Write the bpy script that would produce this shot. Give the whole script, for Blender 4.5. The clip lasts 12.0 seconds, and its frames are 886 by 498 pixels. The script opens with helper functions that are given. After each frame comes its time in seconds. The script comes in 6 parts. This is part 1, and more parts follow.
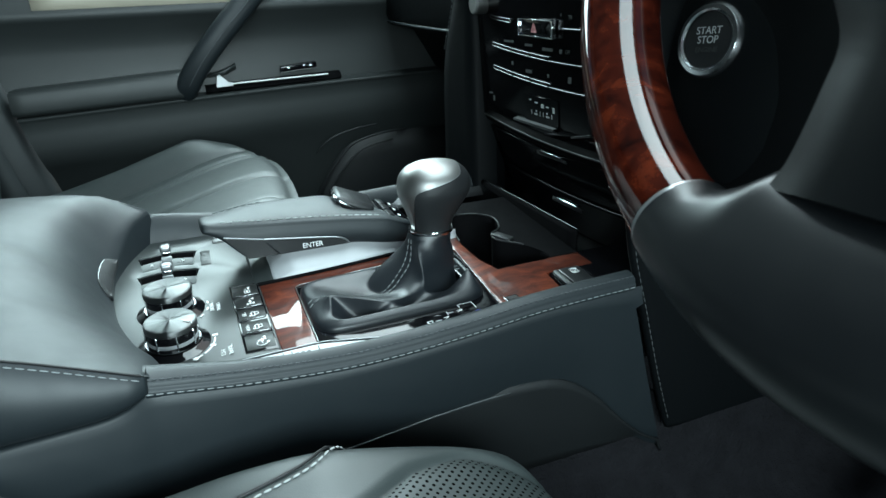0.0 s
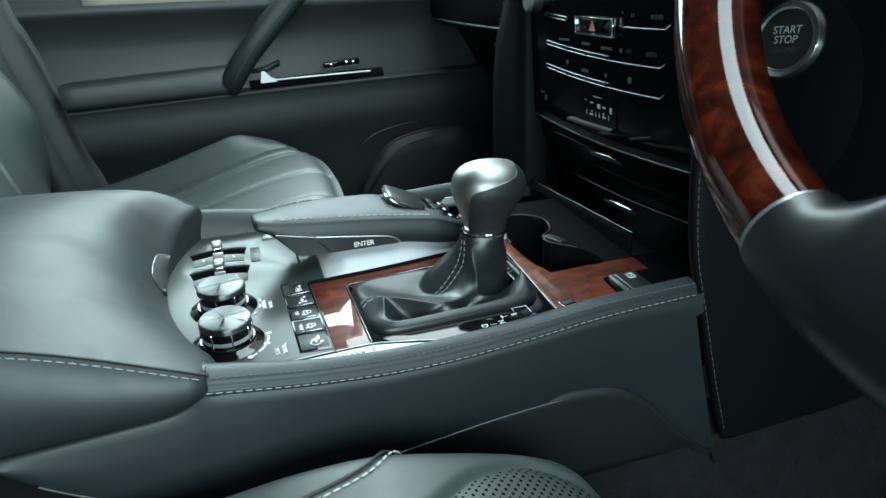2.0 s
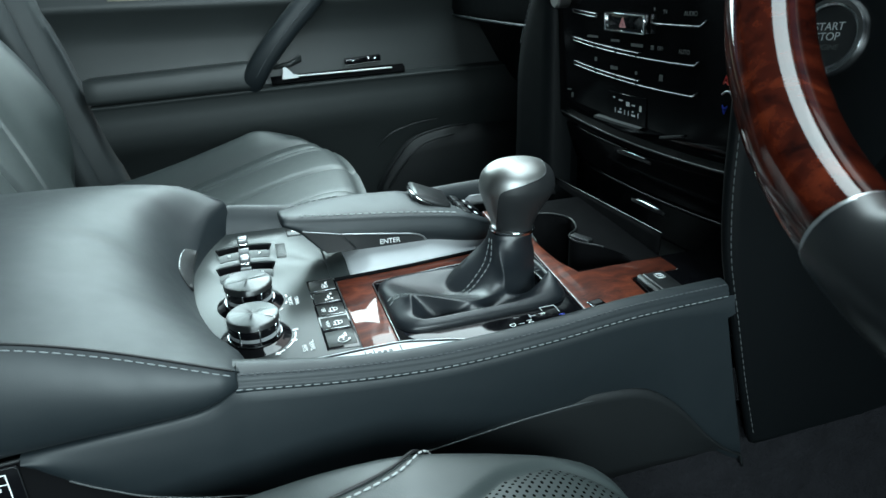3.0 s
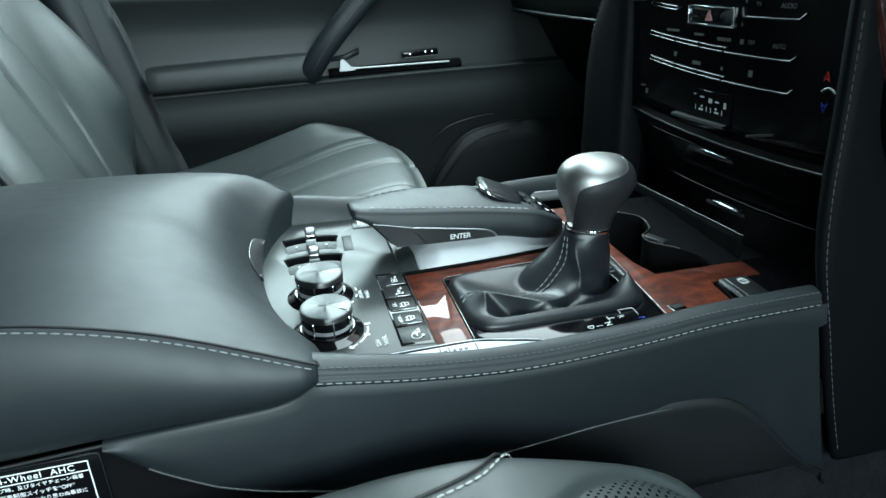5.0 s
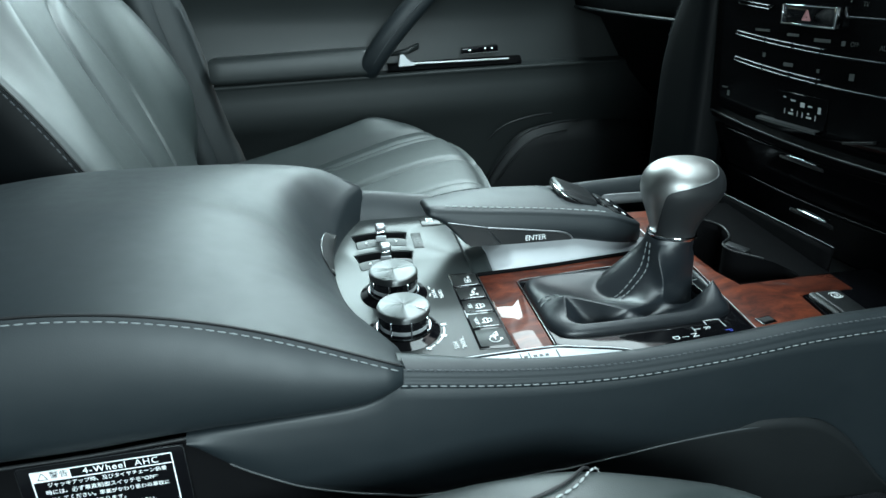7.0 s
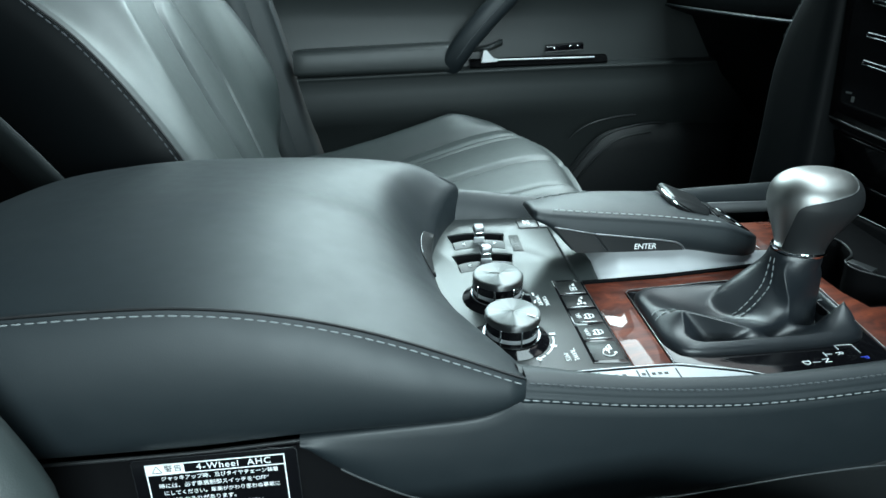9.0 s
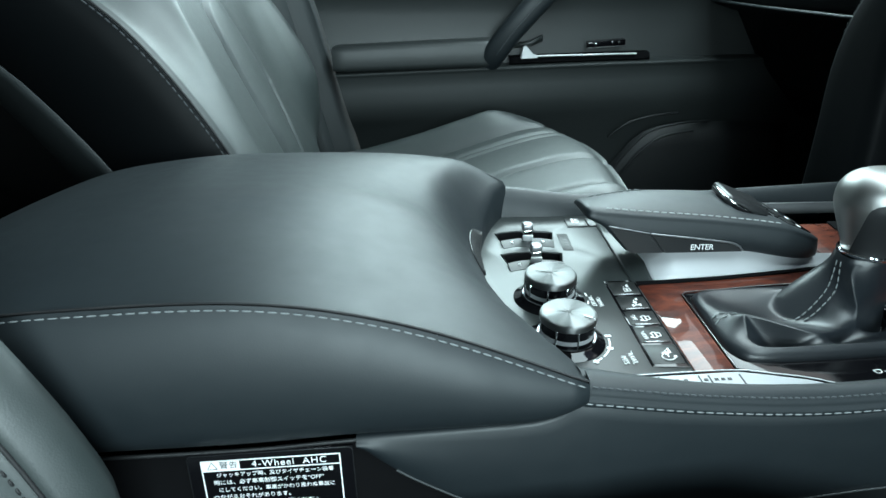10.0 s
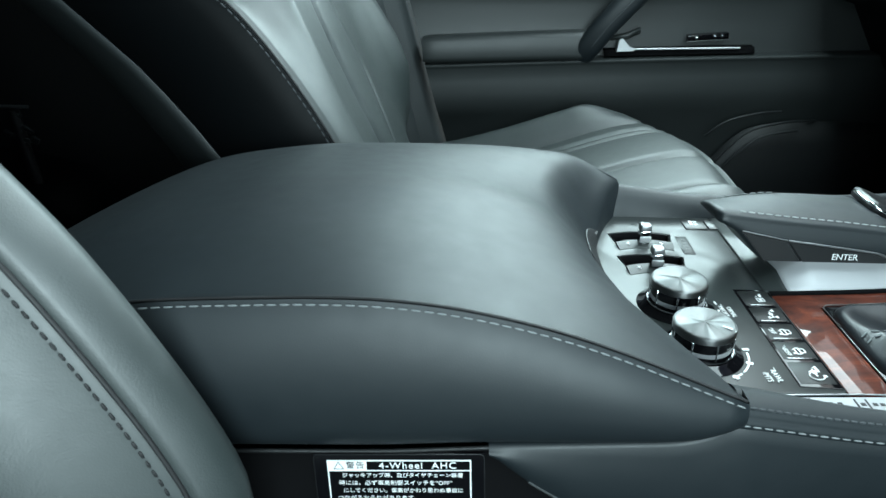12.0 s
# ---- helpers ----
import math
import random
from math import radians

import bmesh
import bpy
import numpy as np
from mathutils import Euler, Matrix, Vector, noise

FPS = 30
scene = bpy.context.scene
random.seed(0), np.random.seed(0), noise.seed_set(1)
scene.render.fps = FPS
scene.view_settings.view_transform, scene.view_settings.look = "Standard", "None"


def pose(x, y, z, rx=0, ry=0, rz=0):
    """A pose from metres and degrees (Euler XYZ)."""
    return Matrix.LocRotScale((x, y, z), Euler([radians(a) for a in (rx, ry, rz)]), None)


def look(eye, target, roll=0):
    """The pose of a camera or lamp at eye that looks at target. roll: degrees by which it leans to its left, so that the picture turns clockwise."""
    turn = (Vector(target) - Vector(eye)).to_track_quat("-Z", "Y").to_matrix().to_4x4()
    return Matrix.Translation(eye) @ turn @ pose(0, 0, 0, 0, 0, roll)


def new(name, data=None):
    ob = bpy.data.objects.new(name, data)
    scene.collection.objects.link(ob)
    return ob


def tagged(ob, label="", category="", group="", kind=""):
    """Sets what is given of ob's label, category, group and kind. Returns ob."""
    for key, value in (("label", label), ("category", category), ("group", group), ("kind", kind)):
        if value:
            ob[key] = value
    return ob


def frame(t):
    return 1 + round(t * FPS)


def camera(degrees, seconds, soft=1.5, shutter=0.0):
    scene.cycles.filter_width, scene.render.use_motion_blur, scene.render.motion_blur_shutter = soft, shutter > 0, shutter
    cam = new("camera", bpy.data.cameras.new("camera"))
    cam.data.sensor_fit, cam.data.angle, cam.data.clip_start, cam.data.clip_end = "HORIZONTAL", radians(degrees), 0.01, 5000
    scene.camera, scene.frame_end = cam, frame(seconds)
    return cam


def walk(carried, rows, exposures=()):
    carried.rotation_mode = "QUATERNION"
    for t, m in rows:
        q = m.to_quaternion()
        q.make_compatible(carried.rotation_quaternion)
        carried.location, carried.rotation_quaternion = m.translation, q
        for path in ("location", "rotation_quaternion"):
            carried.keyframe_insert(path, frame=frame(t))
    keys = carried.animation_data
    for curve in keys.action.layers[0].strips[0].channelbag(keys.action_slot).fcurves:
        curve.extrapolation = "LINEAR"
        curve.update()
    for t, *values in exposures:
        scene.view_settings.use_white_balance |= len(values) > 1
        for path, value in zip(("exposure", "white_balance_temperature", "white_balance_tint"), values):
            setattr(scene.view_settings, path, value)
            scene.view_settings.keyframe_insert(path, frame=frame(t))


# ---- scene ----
cam = camera(66.8, 12.0)
PATH = [
    (0, (-0.1880, -0.5099, 0.7589), (0.4770, 1.2364, 0.0461), -2.70),
    (0.5, (-0.1914, -0.5066, 0.7576), (0.4562, 1.2447, 0.0408), -2.69),
    (1, (-0.1950, -0.5017, 0.7571), (0.4267, 1.2574, 0.0367), -2.71),
    (1.5, (-0.1990, -0.4977, 0.7584), (0.4054, 1.2686, 0.0410), -2.61),
    (2, (-0.2040, -0.4936, 0.7595), (0.3818, 1.2794, 0.0431), -2.47),
    (2.5, (-0.2082, -0.4901, 0.7588), (0.3563, 1.2887, 0.0395), -2.51),
    (3, (-0.2130, -0.4864, 0.7587), (0.3334, 1.2970, 0.0371), -2.33),
    (5, (-0.2381, -0.4662, 0.7543), (0.2060, 1.3433, 0.0272), -1.81),
    (5.5, (-0.2451, -0.4604, 0.7525), (0.1753, 1.3534, 0.0223), -1.67),
    (6, (-0.2503, -0.4572, 0.7527), (0.1535, 1.3605, 0.0225), -1.44),
    (6.5, (-0.2581, -0.4523, 0.7522), (0.1126, 1.3719, 0.0207), -1.18),
    (7, (-0.2661, -0.4472, 0.7523), (0.0758, 1.3825, 0.0207), -0.93),
    (9, (-0.3032, -0.4225, 0.7501), (-0.1108, 1.4257, 0.0103), -0.03),
    (9.5, (-0.3113, -0.4180, 0.7476), (-0.1539, 1.4320, 0.0043), -0.06),
    (10, (-0.3209, -0.4124, 0.7466), (-0.2033, 1.4394, 0.0003), -0.04),
    (10.5, (-0.3315, -0.4066, 0.7456), (-0.2590, 1.4462, -0.0040), 0.03),
    (11, (-0.3393, -0.4019, 0.7459), (-0.3032, 1.4529, -0.0015), 0.23),
    (11.5, (-0.3491, -0.3984, 0.7448), (-0.3519, 1.4549, -0.0070), 0.20),
    (12, (-0.3613, -0.3926, 0.7411), (-0.4174, 1.4549, -0.0226), 0.22),
]
EXPOSURES = [(0.0, 0.05, 6000, 4.0), (9.0, 0.10, 6000, 4.0), (12.0, 0.04, 6000, 4.0)]
cam.data.dof.use_dof, cam.data.dof.focus_distance, cam.data.dof.aperture_fstop = True, 0.48, 24.0
walk(cam, [(t, look(eye, target, roll)) for t, eye, target, roll in PATH], EXPOSURES)

# ---- daylight: overcast sky, weak wide sun, and the sky's light in the window openings ----
world = bpy.data.worlds.new("world")
scene.world = world
world.use_nodes = True
sky = world.node_tree.nodes.new("ShaderNodeTexSky")
sky.sky_type, sky.sun_disc = "NISHITA", False
sky.sun_elevation, sky.sun_rotation = radians(48), radians(60)
world.node_tree.links.new(sky.outputs[0], world.node_tree.nodes["Background"].inputs[0])
world.node_tree.nodes["Background"].inputs[1].default_value = 0.05


def lamp(name, kind, m, power, size=(1, 1), colour=(1, 1, 1)):
    data = bpy.data.lights.new(name, kind)
    data.energy, data.color = power, colour
    if kind == "AREA":
        data.shape, data.size, data.size_y = "RECTANGLE", size[0], size[1]
    ob = new(name, data)
    ob.matrix_world = m
    return ob


sun = lamp("sun", "SUN", look((2.0, 2.0, 4.0), (0, 0, 0)), 0.6, colour=(1, 0.96, 0.9))
sun.data.angle = radians(45)
SKY = (0.86, 1.0, 1.0)
lamp("windscreen_sky", "AREA", look((0.100, -0.02, 1.405), (-0.180, -0.02, 0.805)), 15.8, (1.36, 0.40), SKY)
lamp("side_window_sky", "AREA", look((-0.015, 0.90, 1.175), (-0.015, 0.0, 0.96)), 15.6, (0.73, 0.44), (0.82, 1.0, 0.985))
lamp("driver_door_sky", "AREA", look((-0.18, -1.00, 0.80), (-0.16, -0.05, 0.56)), 13.6, (0.62, 0.34), SKY)



# ---- materials ----
def material(name, colour, rough=0.5, metal=0.0, spec=0.5, coat=0.0, vary=0.15, vary_scale=6.0, grain=0.0, grain_scale=900.0, fold=0.0, fold_scale=30.0):
    """A surface with two scales of variation and a fine relief."""
    mat = bpy.data.materials.new(name)
    mat.use_nodes = True
    n, l = mat.node_tree.nodes, mat.node_tree.links
    b = n["Principled BSDF"]
    b.inputs["Metallic"].default_value = metal
    b.inputs["Specular IOR Level"].default_value = spec
    b.inputs["Coat Weight"].default_value = coat
    b.inputs["Coat Roughness"].default_value = 0.03
    tex = n.new("ShaderNodeTexCoord")
    broad = n.new("ShaderNodeTexNoise")
    broad.inputs["Scale"].default_value, broad.inputs["Detail"].default_value = vary_scale, 5
    l.new(tex.outputs["Object"], broad.inputs["Vector"])
    mix = n.new("ShaderNodeMix")
    mix.data_type = "RGBA"
    mix.inputs[6].default_value = (*[c * (1 - vary) for c in colour], 1)
    mix.inputs[7].default_value = (*[min(1, c * (1 + vary)) for c in colour], 1)
    l.new(broad.outputs["Fac"], mix.inputs[0])
    l.new(mix.outputs[2], b.inputs["Base Color"])
    fine = n.new("ShaderNodeTexNoise")
    fine.inputs["Scale"].default_value, fine.inputs["Detail"].default_value = vary_scale * 14, 4
    l.new(tex.outputs["Object"], fine.inputs["Vector"])
    ramp = n.new("ShaderNodeMapRange")
    ramp.inputs["To Min"].default_value, ramp.inputs["To Max"].default_value = rough * 0.88, min(1, rough * 1.14)
    l.new(fine.outputs["Fac"], ramp.inputs["Value"])
    l.new(ramp.outputs[0], b.inputs["Roughness"])
    last = None
    if grain:
        cells = n.new("ShaderNodeTexVoronoi")
        cells.inputs["Scale"].default_value = grain_scale
        l.new(tex.outputs["Object"], cells.inputs["Vector"])
        bump = n.new("ShaderNodeBump")
        bump.inputs["Strength"].default_value, bump.inputs["Distance"].default_value = grain, 0.0004
        l.new(cells.outputs["Distance"], bump.inputs["Height"])
        last = bump
    if fold:
        waves = n.new("ShaderNodeTexNoise")
        waves.inputs["Scale"].default_value, waves.inputs["Detail"].default_value = fold_scale, 3
        l.new(tex.outputs["Object"], waves.inputs["Vector"])
        bump = n.new("ShaderNodeBump")
        bump.inputs["Strength"].default_value, bump.inputs["Distance"].default_value = fold, 0.004
        l.new(waves.outputs["Fac"], bump.inputs["Height"])
        if last:
            l.new(last.outputs[0], bump.inputs["Normal"])
        last = bump
    if last:
        l.new(last.outputs[0], b.inputs["Normal"])
    return mat


LEATHER = material("leather", (0.0090, 0.0132, 0.0160), 0.51, spec=0.53, grain=0.045, grain_scale=1300, fold=0.025, fold_scale=22)
SEAT_LEATHER = material("seat_leather", (0.020, 0.0275, 0.0275), 0.51, spec=1.0, grain=0.12, grain_scale=1000, fold=0.12, fold_scale=18)
BOOT_LEATHER = material("boot_leather", (0.0095, 0.0120, 0.0150), 0.37, spec=0.6, grain=0.10, grain_scale=1500, fold=0.03, fold_scale=120)
SOFT_TRIM = material("soft_trim", (0.026, 0.031, 0.032), 0.5, grain=0.3, grain_scale=1000)
DARK_PLASTIC = material("dark_plastic", (0.013, 0.014, 0.015), 0.5, grain=0.35, grain_scale=1500)
STACK_BLACK = material("stack_black", (0.0025, 0.0025, 0.003), 0.12, spec=0.07, vary=0.1)
GLOSS_BLACK = material("gloss_black", (0.004, 0.004, 0.005), 0.07, vary=0.1)
PANEL_GREY = material("panel_grey", (0.030, 0.035, 0.035), 0.33, metal=0.0, spec=0.40, vary=0.08)
SATIN = material("satin_silver", (0.33, 0.34, 0.35), 0.34, metal=0.9, vary=0.06)
BRIGHT = material("silver_paint", (0.62, 0.63, 0.64), 0.38, metal=0.3, vary=0.05)
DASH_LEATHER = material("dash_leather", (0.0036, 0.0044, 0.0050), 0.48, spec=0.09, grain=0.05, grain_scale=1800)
COVER_BLACK = material("cover_black", (0.0085, 0.0100, 0.0108), 0.52, spec=0.42, grain=0.2, grain_scale=1500)
SEAM = material("seam_leather", (0.07, 0.075, 0.078), 0.35, spec=0.6)
SMOKED = material("smoked_chrome", (0.22, 0.225, 0.23), 0.16, metal=1.0, vary=0.04)
KNOB_METAL = material("smoked_metal", (0.27, 0.27, 0.265), 0.43, metal=1.0, vary=0.06)
BAR_CHROME = material("bar_chrome", (0.060, 0.062, 0.065), 0.20, metal=1.0, vary=0.04)
RING_CHROME = material("ring_chrome", (0.78, 0.80, 0.82), 0.24, metal=1.0, vary=0.04)
CHROME = material("chrome", (0.80, 0.81, 0.82), 0.08, metal=1.0, vary=0.04)
BUTTON = material("button_black", (0.016, 0.017, 0.018), 0.34, vary=0.1)
PRINT = material("white_print", (0.88, 0.90, 0.90), 0.5, vary=0.05)
THREAD = material("grey_thread", (0.155, 0.168, 0.172), 0.7, vary=0.12)
PALE_THREAD = material("pale_thread", (0.36, 0.38, 0.38), 0.7, vary=0.1)
SEAM_THREAD = material("seam_thread", (0.185, 0.200, 0.204), 0.7, vary=0.12)
DARK_THREAD = material("dark_thread", (0.05, 0.055, 0.06), 0.7, vary=0.12)
# near-black that carries the shade of wells, cups and flap in its colour
SHADE_BLACK = material("shaded_black", (0.004, 0.004, 0.0045), 0.8, spec=0.04)
CARPET = material("carpet", (0.012, 0.012, 0.014), 0.95, spec=0.1, vary=0.5, vary_scale=60, grain=1.0, grain_scale=600, fold=0.8, fold_scale=160)
RUBBER = material("rubber", (0.010, 0.010, 0.011), 0.6)
HEADLINER = material("headliner", (0.050, 0.050, 0.049), 0.9, spec=0.1)
SATIN_GREY = material("satin_grey", (0.40, 0.41, 0.425), 0.45, metal=0.2, vary=0.05)
GRIP_LEATHER = material("grip_leather", (0.015, 0.016, 0.0172), 0.42, spec=0.40, grain=0.12, grain_scale=1500)
DOOR_TRIM = material("door_trim", (0.025, 0.0288, 0.0288), 0.42, grain=0.2, grain_scale=1000)
DOOR_LOWER = material("door_lower", (0.021, 0.0247, 0.0247), 0.50, spec=0.34, grain=0.25, grain_scale=1100)
WHEEL_LEATHER = material("wheel_leather", (0.004, 0.0047, 0.0056), 0.31, spec=0.5, grain=0.03, grain_scale=2200)
PALE_WOOD = material("pale_trim", (0.42, 0.38, 0.30), 0.35, vary=0.2, vary_scale=20)
MID_PRINT = material("grey_print", (0.42, 0.44, 0.44), 0.5, vary=0.05)
DIM_PRINT = material("dim_print", (0.045, 0.048, 0.048), 0.5, vary=0.05)
PINK = material("hazard_print", (0.62, 0.30, 0.30), 0.5)
THREAD_SEAT = material("seat_thread", (0.055, 0.060, 0.062), 0.7, vary=0.12)
KEY_GREY = material("key_grey", (0.015, 0.017, 0.017), 0.42, metal=0.0, spec=0.35, vary=0.06)
RED = material("red_print", (0.6, 0.03, 0.02), 0.4)
BLUE = material("blue_print", (0.03, 0.06, 0.6), 0.4)


def wood_material():
    mat = bpy.data.materials.new("burl_wood")
    mat.use_nodes = True
    n, l = mat.node_tree.nodes, mat.node_tree.links
    b = n["Principled BSDF"]
    tex = n.new("ShaderNodeTexCoord")
    warp = n.new("ShaderNodeTexNoise")
    warp.inputs["Scale"].default_value, warp.inputs["Detail"].default_value = 14, 4
    l.new(tex.outputs["Object"], warp.inputs["Vector"])
    stretch = n.new("ShaderNodeMapping")
    stretch.inputs["Scale"].default_value = (4, 30, 30)
    l.new(tex.outputs["Object"], stretch.inputs["Vector"])
    add = n.new("ShaderNodeVectorMath")
    add.operation = "MULTIPLY_ADD"
    add.inputs[1].default_value = (1.6, 1.6, 1.6)
    l.new(warp.outputs["Color"], add.inputs[0])
    l.new(stretch.outputs[0], add.inputs[2])
    grain = n.new("ShaderNodeTexNoise")
    grain.inputs["Scale"].default_value, grain.inputs["Detail"].default_value, grain.inputs["Roughness"].default_value = 3.5, 8, 0.65
    l.new(add.outputs[0], grain.inputs["Vector"])
    ramp = n.new("ShaderNodeValToRGB")
    ramp.color_ramp.elements[0].position, ramp.color_ramp.elements[0].color = 0.33, (0.034, 0.0085, 0.006, 1)
    ramp.color_ramp.elements[1].position, ramp.color_ramp.elements[1].color = 0.72, (0.190, 0.043, 0.018, 1)
    mid = ramp.color_ramp.elements.new(0.52)
    mid.color = (0.098, 0.022, 0.011, 1)
    l.new(grain.outputs["Fac"], ramp.inputs[0])
    l.new(ramp.outputs[0], b.inputs["Base Color"])
    b.inputs["Roughness"].default_value = 0.5
    b.inputs["Specular IOR Level"].default_value = 0.15
    b.inputs["Coat Weight"].default_value, b.inputs["Coat Roughness"].default_value = 1.0, 0.03
    return mat


WOOD = wood_material()
RIM_WOOD = wood_material()
RIM_WOOD.name = "rim_wood"
for stop, colour in zip(next(n for n in RIM_WOOD.node_tree.nodes if n.type == "VALTORGB").color_ramp.elements, ((0.006, 0.0012, 0.001, 1), (0.030, 0.0045, 0.0022, 1), (0.085, 0.014, 0.005, 1))):
    stop.color = colour
RIM_WOOD.node_tree.nodes["Principled BSDF"].inputs["Coat Roughness"].default_value = 0.06
RIM_WOOD.node_tree.nodes["Principled BSDF"].inputs["Coat Weight"].default_value = 1.0
RIM_WOOD.node_tree.nodes["Principled BSDF"].inputs["Specular IOR Level"].default_value = 0.0


def perforated_material():
    """The seat leather with rows of pinholes."""
    mat = SEAT_LEATHER.copy()
    mat.name = "perforated_leather"
    n, l = mat.node_tree.nodes, mat.node_tree.links
    b = n["Principled BSDF"]
    tex = n.new("ShaderNodeTexCoord")
    turn = n.new("ShaderNodeMapping")
    turn.inputs["Rotation"].default_value = (0, 0, radians(45))
    turn.inputs["Scale"].default_value = (230, 230, 0)
    l.new(tex.outputs["Object"], turn.inputs["Vector"])
    cells = n.new("ShaderNodeTexVoronoi")
    cells.inputs["Scale"].default_value, cells.inputs["Randomness"].default_value = 1.0, 0.0
    l.new(turn.outputs[0], cells.inputs["Vector"])
    hole = n.new("ShaderNodeMapRange")
    hole.inputs["From Min"].default_value, hole.inputs["From Max"].default_value = 0.20, 0.28
    l.new(cells.outputs["Distance"], hole.inputs["Value"])
    mix = n.new("ShaderNodeMix")
    mix.data_type = "RGBA"
    mix.inputs[6].default_value = (0.003, 0.003, 0.003, 1)
    was = b.inputs["Base Color"].links[0].from_socket
    l.new(was, mix.inputs[7])
    l.new(hole.outputs[0], mix.inputs[0])
    l.new(mix.outputs[2], b.inputs["Base Color"])
    gloss = n.new("ShaderNodeMath")
    gloss.operation = "MULTIPLY"
    gloss.inputs[1].default_value = b.inputs["Specular IOR Level"].default_value
    l.new(hole.outputs[0], gloss.inputs[0])
    l.new(gloss.outputs[0], b.inputs["Specular IOR Level"])
    return mat


PERFORATED = perforated_material()


# ---- building helpers ----
def thing(name, label, category, place=(0, 0, 0), kind="", group=""):
    ob = new(name)
    ob.location = place
    ob.empty_display_size = 0.02
    return tagged(ob, label, category, group, kind)


def link_mesh(name, me, mat, parent, label="", sharp=40):
    me.materials.append(mat)
    me.polygons.foreach_set("use_smooth", [True] * len(me.polygons))
    me.set_sharp_from_angle(angle=radians(sharp))
    ob = new(name, me)
    if parent:
        ob.parent = parent
        if parent.type == "EMPTY":
            ob.matrix_parent_inverse = Matrix.Translation(parent.location).inverted()
    return tagged(ob, label)


def part(name, bm, mat, parent, label="", sharp=40):
    """Links a bmesh as one mesh object under a thing or a part."""
    me = bpy.data.meshes.new(name)
    bmesh.ops.recalc_face_normals(bm, faces=bm.faces[:])
    bm.to_mesh(me)
    bm.free()
    return link_mesh(name, me, mat, parent, label, sharp)


def smooth(keys):
    """A smooth curve through (x, value...) rows."""
    keys = sorted(keys)
    xs = [k[0] for k in keys]
    vs = [np.array(k[1:], float) for k in keys]
    slopes = []
    for i in range(len(xs)):
        a, b = max(0, i - 1), min(len(xs) - 1, i + 1)
        slopes.append((vs[b] - vs[a]) / max(xs[b] - xs[a], 1e-9))

    def at(x):
        if x <= xs[0]:
            r = vs[0]
        elif x >= xs[-1]:
            r = vs[-1]
        else:
            i = max(k for k in range(len(xs) - 1) if xs[k] <= x)
            h = xs[i + 1] - xs[i]
            t = (x - xs[i]) / h
            r = ((2 * t**3 - 3 * t**2 + 1) * vs[i] + (t**3 - 2 * t**2 + t) * h * slopes[i]
                 + (3 * t**2 - 2 * t**3) * vs[i + 1] + (t**3 - t**2) * h * slopes[i + 1])
        return float(r[0]) if len(r) == 1 else r
    return at


def path_through(points, count):
    """count places evenly along a smooth line through the given ones."""
    pts = [np.array(p, float) for p in points]
    pts = [p for i, p in enumerate(pts) if i == 0 or np.linalg.norm(p - pts[i - 1]) > 1e-7]
    d = [0.0]
    for a, b in zip(pts, pts[1:]):
        d.append(d[-1] + np.linalg.norm(b - a))
    f = smooth([(s, *p) for s, p in zip(d, pts)])
    return [Vector(f(d[-1] * i / (count - 1))) for i in range(count)]


def grid_bm(rows, close_v=False, caps=False, bm=None):
    bm = bm or bmesh.new()
    vs = [[bm.verts.new(p) for p in row] for row in rows]
    for a, b in zip(vs, vs[1:]):
        n = len(a)
        for i in range(n if close_v else n - 1):
            bm.faces.new((a[i], a[(i + 1) % n], b[(i + 1) % n], b[i]))
    if caps:
        bm.faces.new(vs[0][::-1])
        bm.faces.new(vs[-1])
    return bm


def loft(name, rows, mat, parent, label="", thick=0.0, close_v=False, caps=False, sharp=50):
    ob = part(name, grid_bm(rows, close_v, caps), mat, parent, label, sharp)
    if thick:
        m = ob.modifiers.new("thickness", "SOLIDIFY")
        m.thickness, m.offset = thick, 0
    return ob


def tube_bm(points, radius, sides=10, bm=None, flat=1.0):
    """A round bar along points; radius a number or a list."""
    pts = [Vector(p) for p in points]
    rows, side = [], None
    for i, p in enumerate(pts):
        d = (pts[min(i + 1, len(pts) - 1)] - pts[max(i - 1, 0)]).normalized()
        if side is None:
            side = d.orthogonal().normalized()
        side = (side - d * side.dot(d)).normalized()
        up = d.cross(side)
        r = radius[i] if isinstance(radius, (list, tuple)) else radius
        rows.append([p + r * (math.cos(a) * side + flat * math.sin(a) * up) for a in (2 * math.pi * k / sides for k in range(sides))])
    return grid_bm(rows, True, True, bm)


def tube(name, points, radius, mat, parent, label="", sides=10):
    return part(name, tube_bm(points, radius, sides), mat, parent, label, 60)


def box_bm(size, m=Matrix(), bevel=0.0, segments=2, bm=None):
    bm = bm or bmesh.new()
    new_verts = bmesh.ops.create_cube(bm, size=1.0)["verts"]
    bmesh.ops.scale(bm, vec=size, verts=new_verts)
    if bevel:
        edges = list({e for v in new_verts for e in v.link_edges})
        out = bmesh.ops.bevel(bm, geom=edges, offset=bevel, segments=segments, affect="EDGES", profile=0.5)
        new_verts = list({v for f in out["faces"] for v in f.verts} | {v for v in new_verts if v.is_valid})
    bmesh.ops.transform(bm, matrix=m, verts=new_verts)
    return bm


def box(name, size, m, mat, parent, label="", bevel=0.002, segments=2):
    return part(name, box_bm(size, m, bevel, segments), mat, parent, label)


